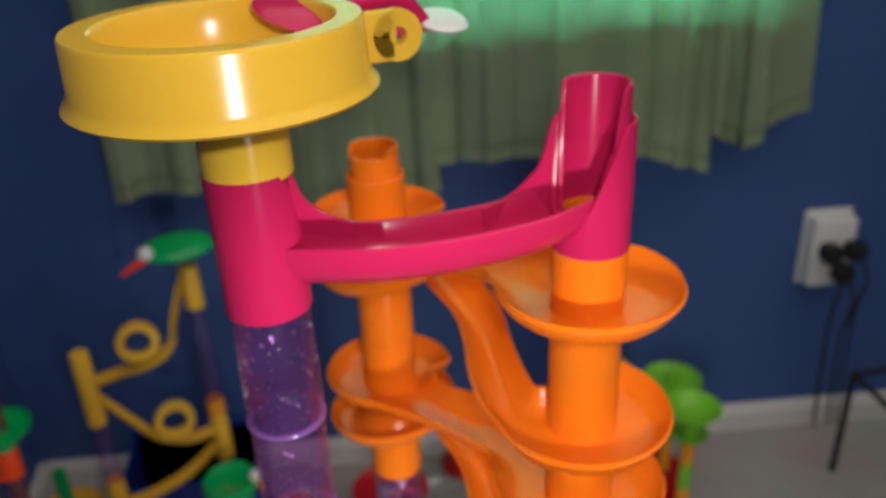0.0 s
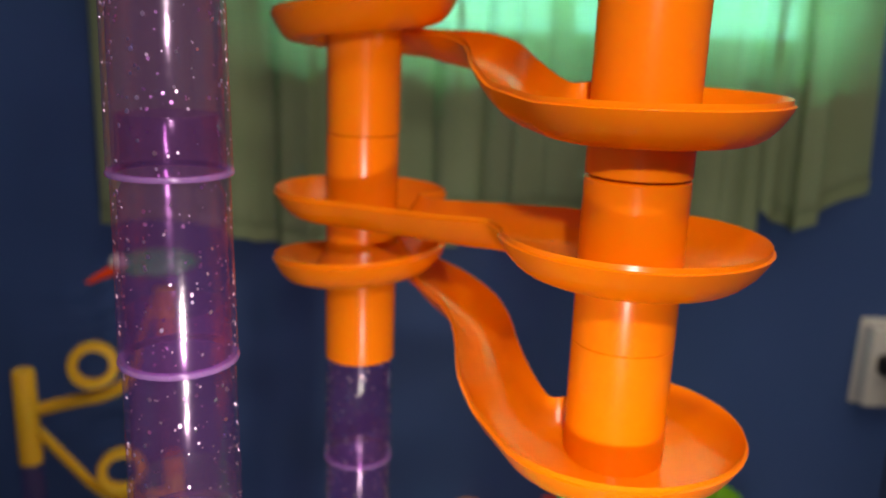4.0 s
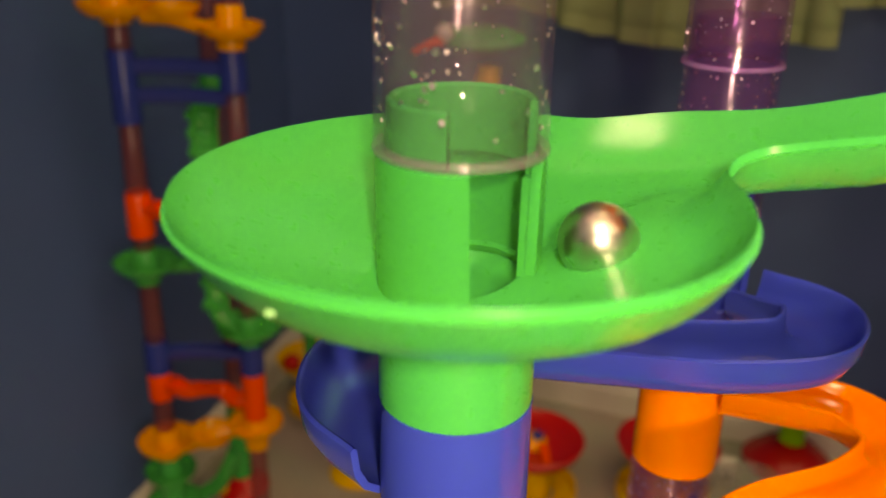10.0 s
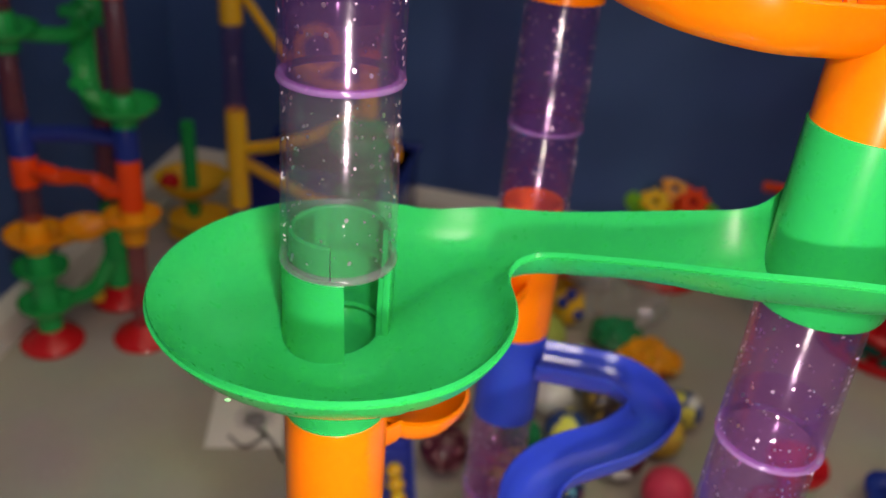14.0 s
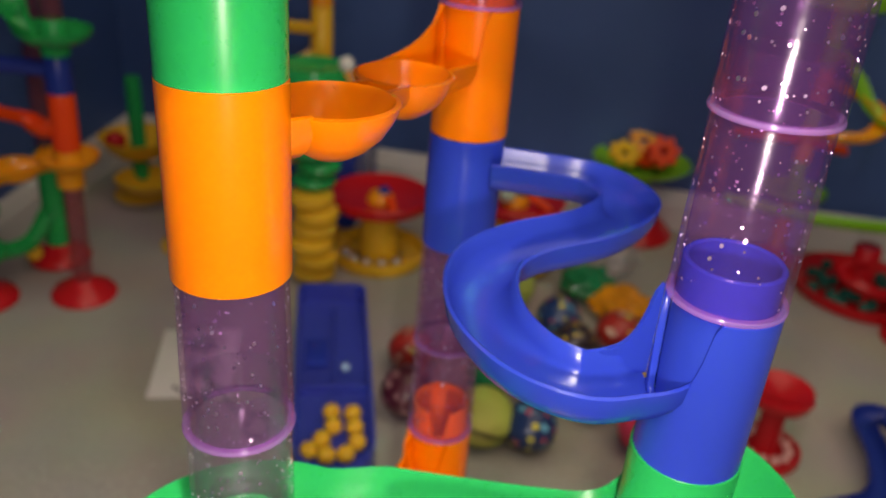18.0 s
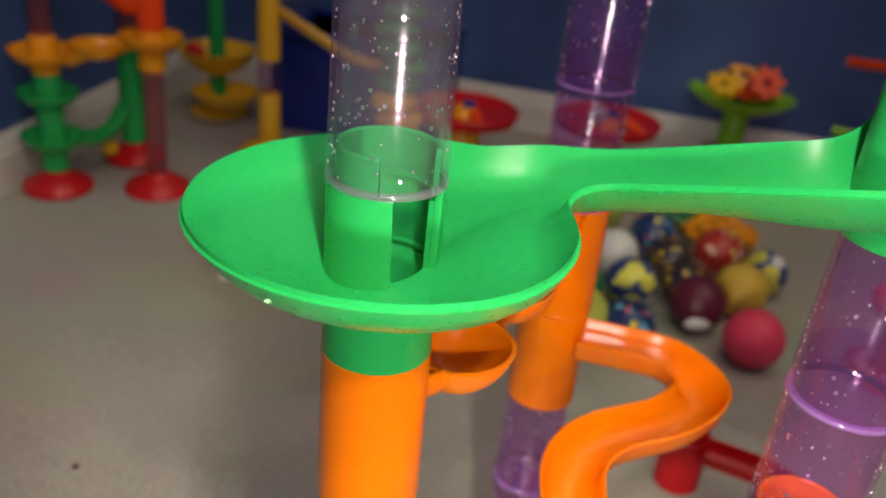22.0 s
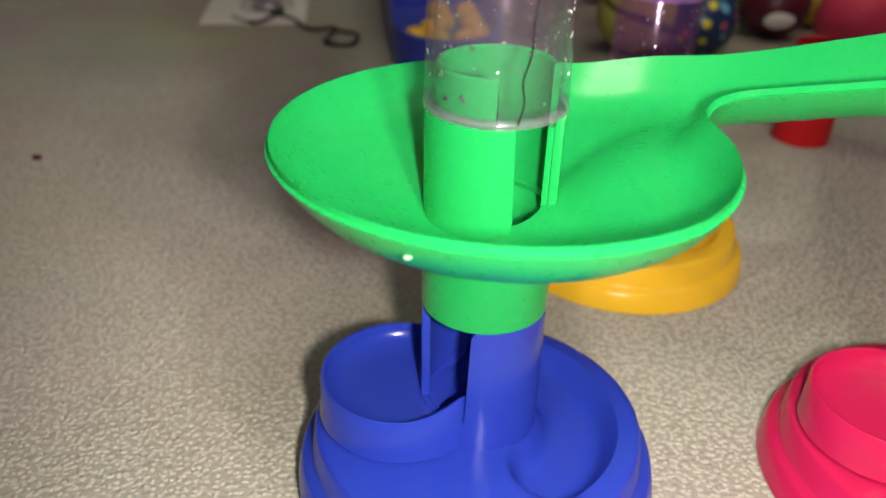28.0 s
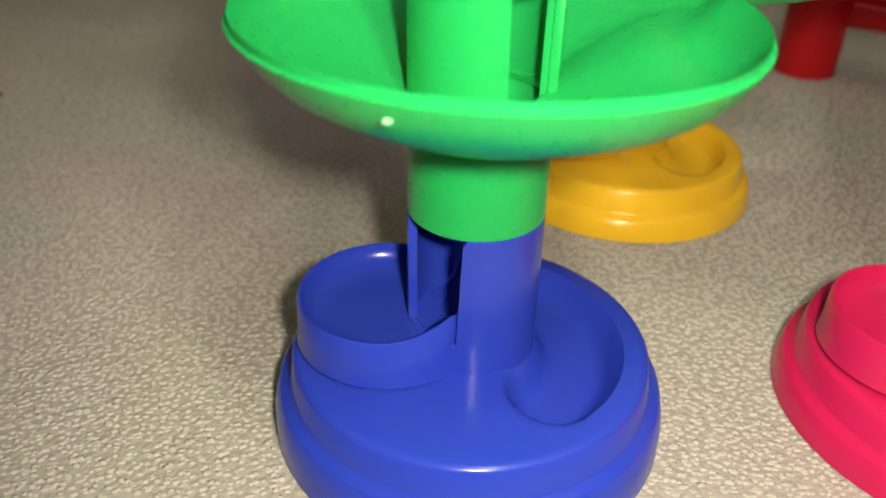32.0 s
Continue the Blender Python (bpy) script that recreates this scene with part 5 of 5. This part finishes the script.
part("knob_stem", build(*rod([(0.040, -0.018, 0.303), (0.047, -0.022, 0.290), (0.050, -0.026, 0.275)], 0.006, 8, taper=0.003)), AMBER, top)


def spinner(x, y, label, turn=0.0):
    ob = empty("spinner", pose(x, y, 0, 0, 0, turn) @ Matrix.Diagonal((1.14, 1.14, 0.88, 1)), label, "spinning toy", "red disc spinners")
    part("ring_base", build(*lathe([(0.030, 0.001), (0.060, 0.001), (0.062, 0.006), (0.060, 0.022), (0.057, 0.022), (0.055, 0.008), (0.030, 0.006)], 44)), YELLOW, ob)
    part("post", build(*lathe([(0.0001, 0.005), (0.026, 0.005), (0.024, 0.06), (0.016, 0.098), (0.0001, 0.098)], 30, closed=False)), YELLOW, ob)
    d = part("disc", build(*lathe([(0.0001, 0.104), (0.020, 0.104), (0.034, 0.106), (0.052, 0.109), (0.060, 0.118), (0.063, 0.120), (0.066, 0.117), (0.062, 0.102), (0.050, 0.097), (0.0001, 0.096)], 52, closed=False)), RED, ob, "shiny red disc")
    part("boss", build(*lathe([(0.0001, 0.122), (0.012, 0.120), (0.017, 0.112), (0.018, 0.104), (0.0001, 0.104)], 26, closed=False)), AMBER, d, "amber centre boss")
    part("cap", build(*moved(ball_mesh(0.008, 14, 8), Matrix.Translation((0.004, -0.004, 0.124)))), NAVY, d, "navy cap")
    part("beak", build(*rod([(0.010, -0.018, 0.118), (0.013, -0.034, 0.112), (0.014, -0.048, 0.106)], 0.007, 10, taper=0.005)), REDORANGE, d, "orange tongue")
    return ob


for k in range(5):
    s = part("steel_ball", marble.data, None)
    a = radians(200 + k * 24)
    s.location = (0.088 + 0.052 * cos(a), 0.872 + 0.052 * sin(a), 0.0145)
    tagged(s, "steel ball in the yellow ring of a spinner", "ball", "spare steel balls")
spinner(0.088, 0.872, "red disc spinner on a yellow post and ring base")
sp = spinner(0.287, 0.875, "red disc spinner holding a pale green ball", 40)
gb = part("pale_ball", build(*ball_mesh(0.013, 20, 12), smooth=180), plastic("pale_green_plastic", (0.45, 0.62, 0.45)))
gb.location = (0.270, 0.861, 0.112)
tagged(gb, "pale green ball resting in a red disc", "ball")

# lime bowl on a red foot, with gears in it
lb = empty("bowl_stand", pose(0.511, 0.981, 0), "lime bowl on a dark red foot, filled with orange gears", "bowl toy")
part("foot", build(*foot((0, 0), 0.070, 0.05)), RED, lb)
part("post", build(*seg((0, 0), 0.045, 0.11, 0.020)), LIME, lb)
part("bowl", build(*bowl((0, 0), 0.078, 0.128, 0.028)), LIME, lb)
for k, (x, y, mat) in enumerate(((0.0, 0.0, REDORANGE), (0.035, 0.012, RED), (-0.035, -0.01, YELLOW), (0.012, 0.035, AMBER), (0.02, -0.03, REDORANGE))):
    ring = []
    for q in range(28):
        a, r = 2 * pi * q / 28 + k, (0.0265 if q % 4 in (1, 2) else 0.0195)
        ring.append((r * cos(a), r * sin(a)))
    m = len(ring)
    gv = [(x * f, y * f, h) for f, h in ((0.30, -0.0045), (1, -0.0045), (1, 0.0045), (0.30, 0.0045)) for x, y in ring]
    gf = [(w * m + q, w * m + (q + 1) % m, (w + 1) % 4 * m + (q + 1) % m, (w + 1) % 4 * m + q) for w in range(4) for q in range(m)]
    g = part("gear", build(*moved((gv, gf), Matrix.Translation((x, y, 0.128 + 0.006 * k)) @ pose(0, 0, 0, 15 * k, 10 - 6 * k, 0))), mat, lb)

# lime run at the far side
lr = small_run("lime_run", pose(0.722, 0.885, 0), "lime green and orange marble run by the far wall", [
    ((0, 0), RED, [(0.026, 0.10, AMBER), (0.10, 0.17, LIME), (0.17, 0.22, AMBER), (0.22, 0.26, LIME), (0.26, 0.31, AMBER), (0.31, 0.39, LIME)]),
    ((0.13, -0.12), None, [(0.03, 0.11, AMBER), (0.11, 0.17, LIME), (0.17, 0.235, DEEPGREEN), (0.235, 0.28, LIME)]),
], [((0, 0), 0.125, 0.05, LIME), ((0.13, -0.12), 0.26, 0.058, LIME)], [
    ([(-0.10, 0.03, 0.205), (-0.04, 0.01, 0.205), (0.0, 0.0, 0.205), (0.05, -0.03, 0.200)], REDORANGE, 0.012),
    ([(0.0, -0.01, 0.300), (0.05, -0.04, 0.280), (0.06, -0.07, 0.262), (0.02, -0.10, 0.245), (-0.05, -0.06, 0.235)], AMBER, 0.012),
    ([(0.01, -0.01, 0.340), (0.03, -0.03, 0.310), (0.05, -0.06, 0.270), (0.09, -0.10, 0.252), (0.13, -0.13, 0.250)], LIME, 0.018),
    ([(-0.12, -0.02, 0.118), (-0.02, -0.07, 0.112), (0.06, -0.10, 0.112), (0.13, -0.12, 0.116)], LIME, 0.014),
])
part("lid", build(*lathe([(0.0001, 0.395), (0.050, 0.395), (0.062, 0.402), (0.063, 0.418), (0.050, 0.428), (0.0001, 0.431)], 40, closed=False)), LIME, lr, "lime green lid")
part("lid_tab", build(*block(0.020, 0.012, 0.010, (0.066, -0.01, 0.412), 0.003)), LIME, lr)

lt = small_run("lime_funnel", pose(0.805, 0.645, 0), "lime green funnel on an amber post over a red foot", [
    ((0, 0), RED, [(0.026, 0.10, AMBER), (0.10, 0.16, LIME), (0.16, 0.215, AMBER), (0.215, 0.262, LIME)])], [((0, 0), 0.235, 0.034, LIME)], [])
part("bowl", build(*bowl((0, 0), 0.050, 0.292, 0.024)), LIME, lt)

# red tray of marbles
TEAL = plastic("teal_glass", (0.01, 0.10, 0.08), rough=0.12)
mt = empty("marble_tray", pose(0.805, 0.775, 0), "round red tray with a spiral and teal marbles", "marble tray")
part("dish", build(*lathe([(0.0001, 0.003), (0.085, 0.003), (0.090, 0.006), (0.097, 0.020), (0.100, 0.020), (0.096, 0.003), (0.088, 0.0005), (0.0001, 0.0005)], 60, closed=False)), RED, mt)
part("spiral", build(*channel([(0.0, 0.0, 0.060), (-0.035, 0.005, 0.052), (-0.045, -0.030, 0.044), (-0.010, -0.058, 0.036), (0.035, -0.045, 0.030), (0.055, -0.010, 0.024)], 0.013, 0.013)), RED, mt)
part("post", build(*seg((0.0, 0.01), 0.004, 0.075, 0.020)), RED, mt)
r2 = random.Random(9)
tm = build(*ball_mesh(0.0085, 14, 8), smooth=180)
for k in range(34):
    a, q = r2.uniform(0, 2 * pi), r2.uniform(0.035, 0.082)
    ob = part("teal_marble", tm, TEAL)
    ob.location = (0.805 + q * cos(a), 0.775 + q * sin(a), 0.0118)
    tagged(ob, "dark teal glass marble in a red tray", "marble", "marbles in the red tray")

# red spool with beads
pw = empty("red_spool", pose(0.485, 0.428, 0) @ Matrix.Diagonal((1, 1, 1.05, 1)), "red plastic spool with a cupped top and bead ring", "spool")
part("body", build(*lathe([(0.0001, 0.001), (0.036, 0.001), (0.038, 0.006), (0.037, 0.013), (0.034, 0.013), (0.033, 0.006), (0.016, 0.006), (0.013, 0.012), (0.012, 0.055), (0.018, 0.062),
                           (0.030, 0.068), (0.034, 0.078), (0.032, 0.084), (0.026, 0.078), (0.0001, 0.072)], 40, closed=False)), RED, pw)
bead = build(*ball_mesh(0.0055, 12, 7), smooth=180)
pearl = plastic("pink_pearl", (0.75, 0.40, 0.36), rough=0.15)
for k in range(12):
    a = 2 * pi * k / 12
    b = part("bead", bead, pearl, pw)
    b.location = (0.025 * cos(a), 0.025 * sin(a), 0.0115)

# broken red track on the carpet
rt = empty("red_track", pose(0.234, 0.268, 0), "dark red track piece with a broken socket, on carpet", "track piece")
part("socket", build(*join(wall_ring((0, 0), 0.0172, 0.0022, 0.0005, 0.047), wall_ring((0, 0), 0.0147, 0.0018, 0.040, 0.060))), RED, rt)
jag = lambda a: 0.060 + 0.010 * sin(3 * a) * sin(7 * a + 1) + (0.012 if 0.3 < a < 0.8 else 0)
part("broken_socket", build(*wall_ring((0.056, -0.150), 0.0172, 0.0022, 0.0005, jag, n=60)), RED, rt, "broken jagged red socket")
part("chute", build(*channel([(0.010, -0.012, 0.045), (0.055, -0.035, 0.042), (0.078, -0.080, 0.040), (0.072, -0.120, 0.038), (0.060, -0.140, 0.037)], 0.0125, 0.015)), RED, rt)

# spare clear tube
spare = empty("spare_tube", pose(0.2705, 0.053, 0.0178, 90, 0, -5), "spare see-through purple tube lying on carpet", "tube")
part("tube", build(*tube_mesh((0, 0), 0.0, UNIT)), PURPLE, spare)
part("neck", build(*wall_ring((0, 0), 0.0147, 0.0012, -0.007, 0.004)), PURPLE, spare)

# navy bent track
nt = empty("navy_track", pose(0.525, 0.325, 0), "navy blue curled track piece lying on carpet", "track piece")
part("curl", build(*channel([(-0.060, -0.020, 0.020), (-0.050, -0.058, 0.020), (-0.010, -0.062, 0.021), (0.004, -0.030, 0.023), (-0.022, -0.004, 0.026), (-0.045, -0.020, 0.030)], 0.013, 0.016)), NAVY, nt)
part("chute", build(*channel([(-0.022, -0.004, 0.026), (0.030, 0.010, 0.028), (0.062, 0.060, 0.030), (0.082, 0.125, 0.032), (0.108, 0.130, 0.033), (0.120, 0.090, 0.034), (0.110, 0.030, 0.034)], 0.013, 0.016)), NAVY, nt)
part("socket", build(*wall_ring((-0.035, -0.030), 0.0165, 0.002, 0.0005, 0.045)), NAVY, nt)

# ---------------------------------------------------------------- blue ball box
BX, BY = 0.028, 0.428
bb = empty("ball_box", pose(BX, BY, 0, 0, 0, 1.5), "royal blue toy tray sloping down to yellow balls, on carpet", "toy tray")


def ramp(y):
    return 0.006 + 0.15 * max(0.0, y + 0.030)


def tray_wall(inset, z_low, z_top, back):
    """The upright side of the tray along a line with a rounded front and rounded back corners."""
    w = 0.041 - inset
    line = [(w * cos(a), -0.003 + w * sin(a)) for a in [pi + pi * i / 20 for i in range(21)]]
    line += [(w, y) for y in (0.04, 0.09, 0.15, back - 0.012)] + [(w - 0.012 + 0.012 * cos(a), back - 0.012 + 0.012 * sin(a)) for a in (0.4, 0.8, 1.2, 1.57)]
    line += [(-x, y) for x, y in reversed(line[21:])]
    return [(x, y, z_low(y)) for x, y in line], [(x, y, z_top(y)) for x, y in line]


def tray_shell():
    out_low, out_top = tray_wall(0.0, lambda y: 0.0005, lambda y: ramp(y) + 0.022, 0.240)
    in_low, in_top = tray_wall(0.003, lambda y: ramp(y), lambda y: ramp(y) + 0.022, 0.237)
    n = len(out_low)
    v = out_low + out_top + in_top + in_low
    f = [(w * n + i, w * n + (i + 1) % n, (w + 1) * n + (i + 1) % n, (w + 1) * n + i) for w in range(3) for i in range(n)]
    for k in range(10):
        f.append((3 * n + k, 3 * n + k + 1, 3 * n + 19 - k, 3 * n + 20 - k) if k < 9 else (3 * n + 9, 3 * n + 10, 3 * n + 11))
    right = list(range(20, 29))
    left = [0] + list(range(n - 1, 28, -1))[:8]
    for k in range(8):
        f.append((3 * n + right[k], 3 * n + right[k + 1], 3 * n + left[k + 1], 3 * n + left[k]))
    return v, f


part("shell", build(*tray_shell(), smooth=35), NAVYBRIGHT, bb)
for y0, y1, x in ((0.085, 0.215, 0.004),):
    part("rib", build(*[[(x + dx, y, ramp(y) + dz) for y in (y0, y1) for dx, dz in ((-0.0022, -0.002), (-0.0018, 0.011), (0.0018, 0.011), (0.0022, -0.002))],
                        [(0, 4, 5, 1), (1, 5, 6, 2), (2, 6, 7, 3), (3, 7, 4, 0), (0, 1, 2, 3), (7, 6, 5, 4)]]), NAVYBRIGHT, bb)
part("cross_bar", build(*block(0.072, 0.004, 0.012, (0, 0.082, ramp(0.082) + 0.005), 0.001)), NAVYBRIGHT, bb)
part("recess", build(*block(0.024, 0.050, 0.004, (-0.018, 0.140, ramp(0.140) + 0.0035), 0.001)), BLUE, bb)
part("stud", build(*moved(ball_mesh(0.0048, 14, 8), Matrix.Translation((0.014, 0.108, ramp(0.108) + 0.010)))), plastic("pale_blue_stud", (0.45, 0.70, 0.90)), bb, "pale blue stud")
yb = build(*ball_mesh(0.0095, 20, 12), smooth=180)
for x, y in ((-0.003, 0.043), (0.019, 0.041), (-0.001, 0.024), (0.021, 0.022), (-0.012, 0.007), (0.023, 0.003),
             (-0.0245, -0.007), (-0.007, -0.013), (0.012, -0.012)):
    ob = part("yellow_ball", yb, YELLOW)
    ob.location = (BX + x, BY + y, ramp(y) + 0.0096)
    tagged(ob, "small yellow plastic ball in the blue tray", "ball", "yellow balls in the tray")

# blister card
bc = empty("blister_card", pose(-0.133, 0.598, 0, 0, 0, 2), "white packaging card with clear bubbles, flat on carpet", "packaging")
part("card", build(*block(0.090, 0.134, 0.002, (0, 0, 0.0015), 0.0005)), CARD, bc)
for x, y, s in ((0.010, -0.022, 0.024), (0.004, 0.030, 0.028)):
    part("bubble", build(*moved(lathe([(1.0, 0), (0.96, 0.35), (0.80, 0.62), (0.40, 0.75), (0.0001, 0.78)], 24, closed=False), Matrix.Translation((x, y, 0.003)) @ Matrix.Diagonal((s, s * 0.8, s, 1)))), BAG, bc, "clear bubble")
    part("insert", build(*moved(lathe([(0.6, 0), (0.55, 0.25), (0.3, 0.3), (0.0001, 0.3)], 18, closed=False), Matrix.Translation((x, y, 0.003)) @ Matrix.Diagonal((s, s * 0.8, s, 1)))),
         plastic("grey_insert", (0.16, 0.16, 0.15)), bc)


# ---------------------------------------------------------------- loose balls
def spotted(name, ground, spots, scale, cut=0.32):
    mat, nt, n, l, p = material(name)
    tc = n.new("ShaderNodeTexCoord")
    vor = n.new("ShaderNodeTexVoronoi")
    vor.inputs["Scale"].default_value = scale
    l.new(tc.outputs["Object"], vor.inputs["Vector"])
    step = n.new("ShaderNodeMath")
    step.operation = 'LESS_THAN'
    step.inputs[1].default_value = cut
    l.new(vor.outputs["Distance"], step.inputs[0])
    ramp = n.new("ShaderNodeValToRGB")
    ramp.color_ramp.interpolation = 'CONSTANT'
    ramp.color_ramp.elements[0].color = (*spots[0], 1)
    ramp.color_ramp.elements[1].color = (*spots[-1], 1)
    ramp.color_ramp.elements[1].position = 0.66
    if len(spots) > 2:
        e = ramp.color_ramp.elements.new(0.33)
        e.color = (*spots[1], 1)
    sep = n.new("ShaderNodeSeparateColor")
    l.new(vor.outputs["Color"], sep.inputs[0])
    l.new(sep.outputs[0], ramp.inputs["Fac"])
    mixc = n.new("ShaderNodeMix")
    mixc.data_type = 'RGBA'
    mixc.inputs["A"].default_value = (*ground, 1)
    l.new(ramp.outputs["Color"], mixc.inputs["B"])
    l.new(step.outputs[0], mixc.inputs["Factor"])
    l.new(mixc.outputs["Result"], p.inputs["Base Color"])
    p.inputs["Roughness"].default_value = 0.3
    return mat


def seamed(name):
    """Felt with a dark wavy seam."""
    mat, nt, n, l, p = material(name)
    tc = n.new("ShaderNodeTexCoord")
    wave = n.new("ShaderNodeTexWave")
    wave.inputs["Scale"].default_value = 7.0
    wave.inputs["Distortion"].default_value = 2.5
    l.new(tc.outputs["Object"], wave.inputs["Vector"])
    ramp_node = n.new("ShaderNodeValToRGB")
    ramp_node.color_ramp.elements[0].color = (0.10, 0.12, 0.02, 1)
    ramp_node.color_ramp.elements[1].color = (0.52, 0.60, 0.10, 1)
    ramp_node.color_ramp.elements[0].position, ramp_node.color_ramp.elements[1].position = 0.02, 0.07
    l.new(wave.outputs["Fac"], ramp_node.inputs["Fac"])
    l.new(ramp_node.outputs["Color"], p.inputs["Base Color"])
    p.inputs["Roughness"].default_value = 0.7
    return mat


FELT = matte("tennis_felt", (0.42, 0.55, 0.08), (0.55, 0.68, 0.14), 260, rough=0.95, bump=0.8, dist=0.002)
NAVYDOT = spotted("navy_dotted_rubber", (0.012, 0.035, 0.12), [(0.75, 0.65, 0.05), (0.55, 0.10, 0.15), (0.15, 0.45, 0.60)], 90)
REDDOT = spotted("red_dotted_rubber", (0.42, 0.03, 0.02), [(0.75, 0.55, 0.40), (0.70, 0.60, 0.15)], 80)
BLACKDOT = spotted("dark_dotted_rubber", (0.03, 0.02, 0.03), [(0.70, 0.45, 0.05), (0.35, 0.25, 0.05)], 100)
STRIPE = spotted("striped_rubber", (0.02, 0.06, 0.22), [(0.70, 0.68, 0.10), (0.75, 0.75, 0.70)], 45, 0.45)
MAROON = plastic("maroon_rubber", (0.11, 0.015, 0.035), rough=0.35)
PINKRUB = plastic("pink_rubber", (0.75, 0.06, 0.12), rough=0.45)
YELRUB = plastic("yellow_rubber", (0.65, 0.45, 0.06), rough=0.5)
WHITERUB = plastic("white_rubber", (0.70, 0.70, 0.66), rough=0.4)
DARKRED = spotted("maroon_dotted_rubber", (0.08, 0.012, 0.025), [(0.45, 0.25, 0.25), (0.30, 0.10, 0.15)], 90)
SEAM = seamed("stitched_felt")
GREENRUB = plastic("green_glassy", (0.01, 0.22, 0.08), rough=0.1)
for x, y, r, mat, what in (
    (0.260, 0.733, 0.034, FELT, "yellow-green felt tennis ball"), (0.252, 0.605, 0.028, WHITERUB, "white rubber ball"), (0.310, 0.655, 0.029, NAVYDOT, "navy rubber ball with bright dots"),
    (0.379, 0.620, 0.029, REDDOT, "red rubber ball with pale dots"), (0.257, 0.537, 0.028, STRIPE, "blue and yellow striped rubber ball"), (0.318, 0.602, 0.026, BLACKDOT, "dark rubber ball with gold dots"),
    (0.317, 0.500, 0.029, MAROON, "dark maroon rubber ball"), (0.374, 0.534, 0.029, YELRUB, "dull yellow rubber ball"), (0.353, 0.438, 0.029, PINKRUB, "bright pink rubber ball"),
    (0.182, 0.455, 0.032, SEAM, "yellow-green ball with a stitched seam"), (0.231, 0.445, 0.028, NAVYDOT, "navy rubber ball with bright dots"), (0.116, 0.586, 0.027, REDDOT, "red rubber ball with pale dots"),
    (0.106, 0.504, 0.029, DARKRED, "dark maroon rubber ball with pale dots"), (0.205, 0.620, 0.024, REDDOT, "red rubber ball with pale dots"), (0.200, 0.530, 0.026, GREENRUB, "shiny green ball"),
    (0.318, 0.552, 0.024, BLACKDOT, "dark rubber ball with gold dots"), (0.420, 0.585, 0.026, STRIPE, "blue and yellow striped rubber ball"),
):
    ob = part("rubber_ball", build(*ball_mesh(r, 30, 18), smooth=180), mat)
    ob.location = (x, y, r)
    ob.rotation_euler = (x * 40, y * 30, r * 90)
    tagged(ob, what + " on the carpet", "ball", "loose toy balls")
mark = part("oval_mark", build(*moved(ball_mesh(0.010, 16, 8), Matrix.Translation((0.310, 0.4725, 0.020)) @ Matrix.Diagonal((1.4, 0.35, 0.7, 1)))), WHITERUB)
tagged(mark, "pale oval label on a maroon ball", "label")

# thin dark wire by the card
wire = part("black_wire", build(*rod([(-0.150, 0.548, 0.003), (-0.128, 0.530, 0.003), (-0.105, 0.545, 0.009), (-0.120, 0.562, 0.003), (-0.098, 0.540, 0.004), (-0.080, 0.508, 0.003),
                                     (-0.058, 0.492, 0.008), (-0.066, 0.470, 0.003), (-0.046, 0.462, 0.003), (-0.040, 0.480, 0.006), (-0.058, 0.505, 0.003)], 0.0016, 8)), BLACK)
tagged(wire, "tangled thin black wire on the carpet", "wire")


def lump(name, c, size, mat, label, category, seed, squash=0.6):
    v, f = ball_mesh(1.0, 28, 16)
    out = []
    for p in v:
        q = Vector(p)
        k = 1 + 0.35 * noise.noise(q * 2.3 + Vector((seed, 0, 0))) + 0.18 * noise.noise(q * 6 + Vector((0, seed, 0)))
        out.append((q.x * k * size, q.y * k * size, max(0.0, (q.z * k * squash + squash * 0.9)) * size))
    ob = part(name, build(out, f, 20), mat)
    ob.location = (*c, 0.0008)
    return tagged(ob, label, category)


lump("lint", (-0.214, 0.246), 0.0024, MAROON, "small dark speck of lint on the carpet", "lint", 3, 0.5)
lump("green_toy", (0.378, 0.760), 0.036, GREENRUB, "crumpled shiny green toy on the carpet", "toy", 3)
lump("orange_toy", (0.415, 0.705), 0.040, AMBER, "knobbly orange soft toy lump on carpet", "toy", 8, 0.5)
lump("plastic_bag", (0.405, 0.845), 0.070, BAG, "crumpled clear plastic bag on the carpet", "bag", 12, 0.45)
comb = empty("white_clip", pose(0.375, 0.925, 0.0, 0, 0, -12), "white slotted plastic clip lying on the carpet", "clip")
part("bar", build(*block(0.070, 0.012, 0.012, (0, 0, 0.040), 0.002)), WHITE, comb)
for k in range(5):
    part("tooth", build(*block(0.007, 0.010, 0.036, (-0.028 + 0.014 * k, 0, 0.018), 0.0015)), WHITE, comb)
bee = empty("striped_toy", pose(0.312, 0.815, 0), "yellow toy with navy knobs on carpet", "toy")
part("body", build(*moved(ball_mesh(0.028, 22, 12), Matrix.Translation((0, 0, 0.030)) @ Matrix.Diagonal((1, 0.8, 1.05, 1)))), YELLOW, bee)
for x, z in ((-0.012, 0.050), (0.014, 0.030), (0.0, 0.064)):
    part("knob", build(*moved(ball_mesh(0.009, 14, 8), Matrix.Translation((x, -0.018, z)))), NAVY, bee)
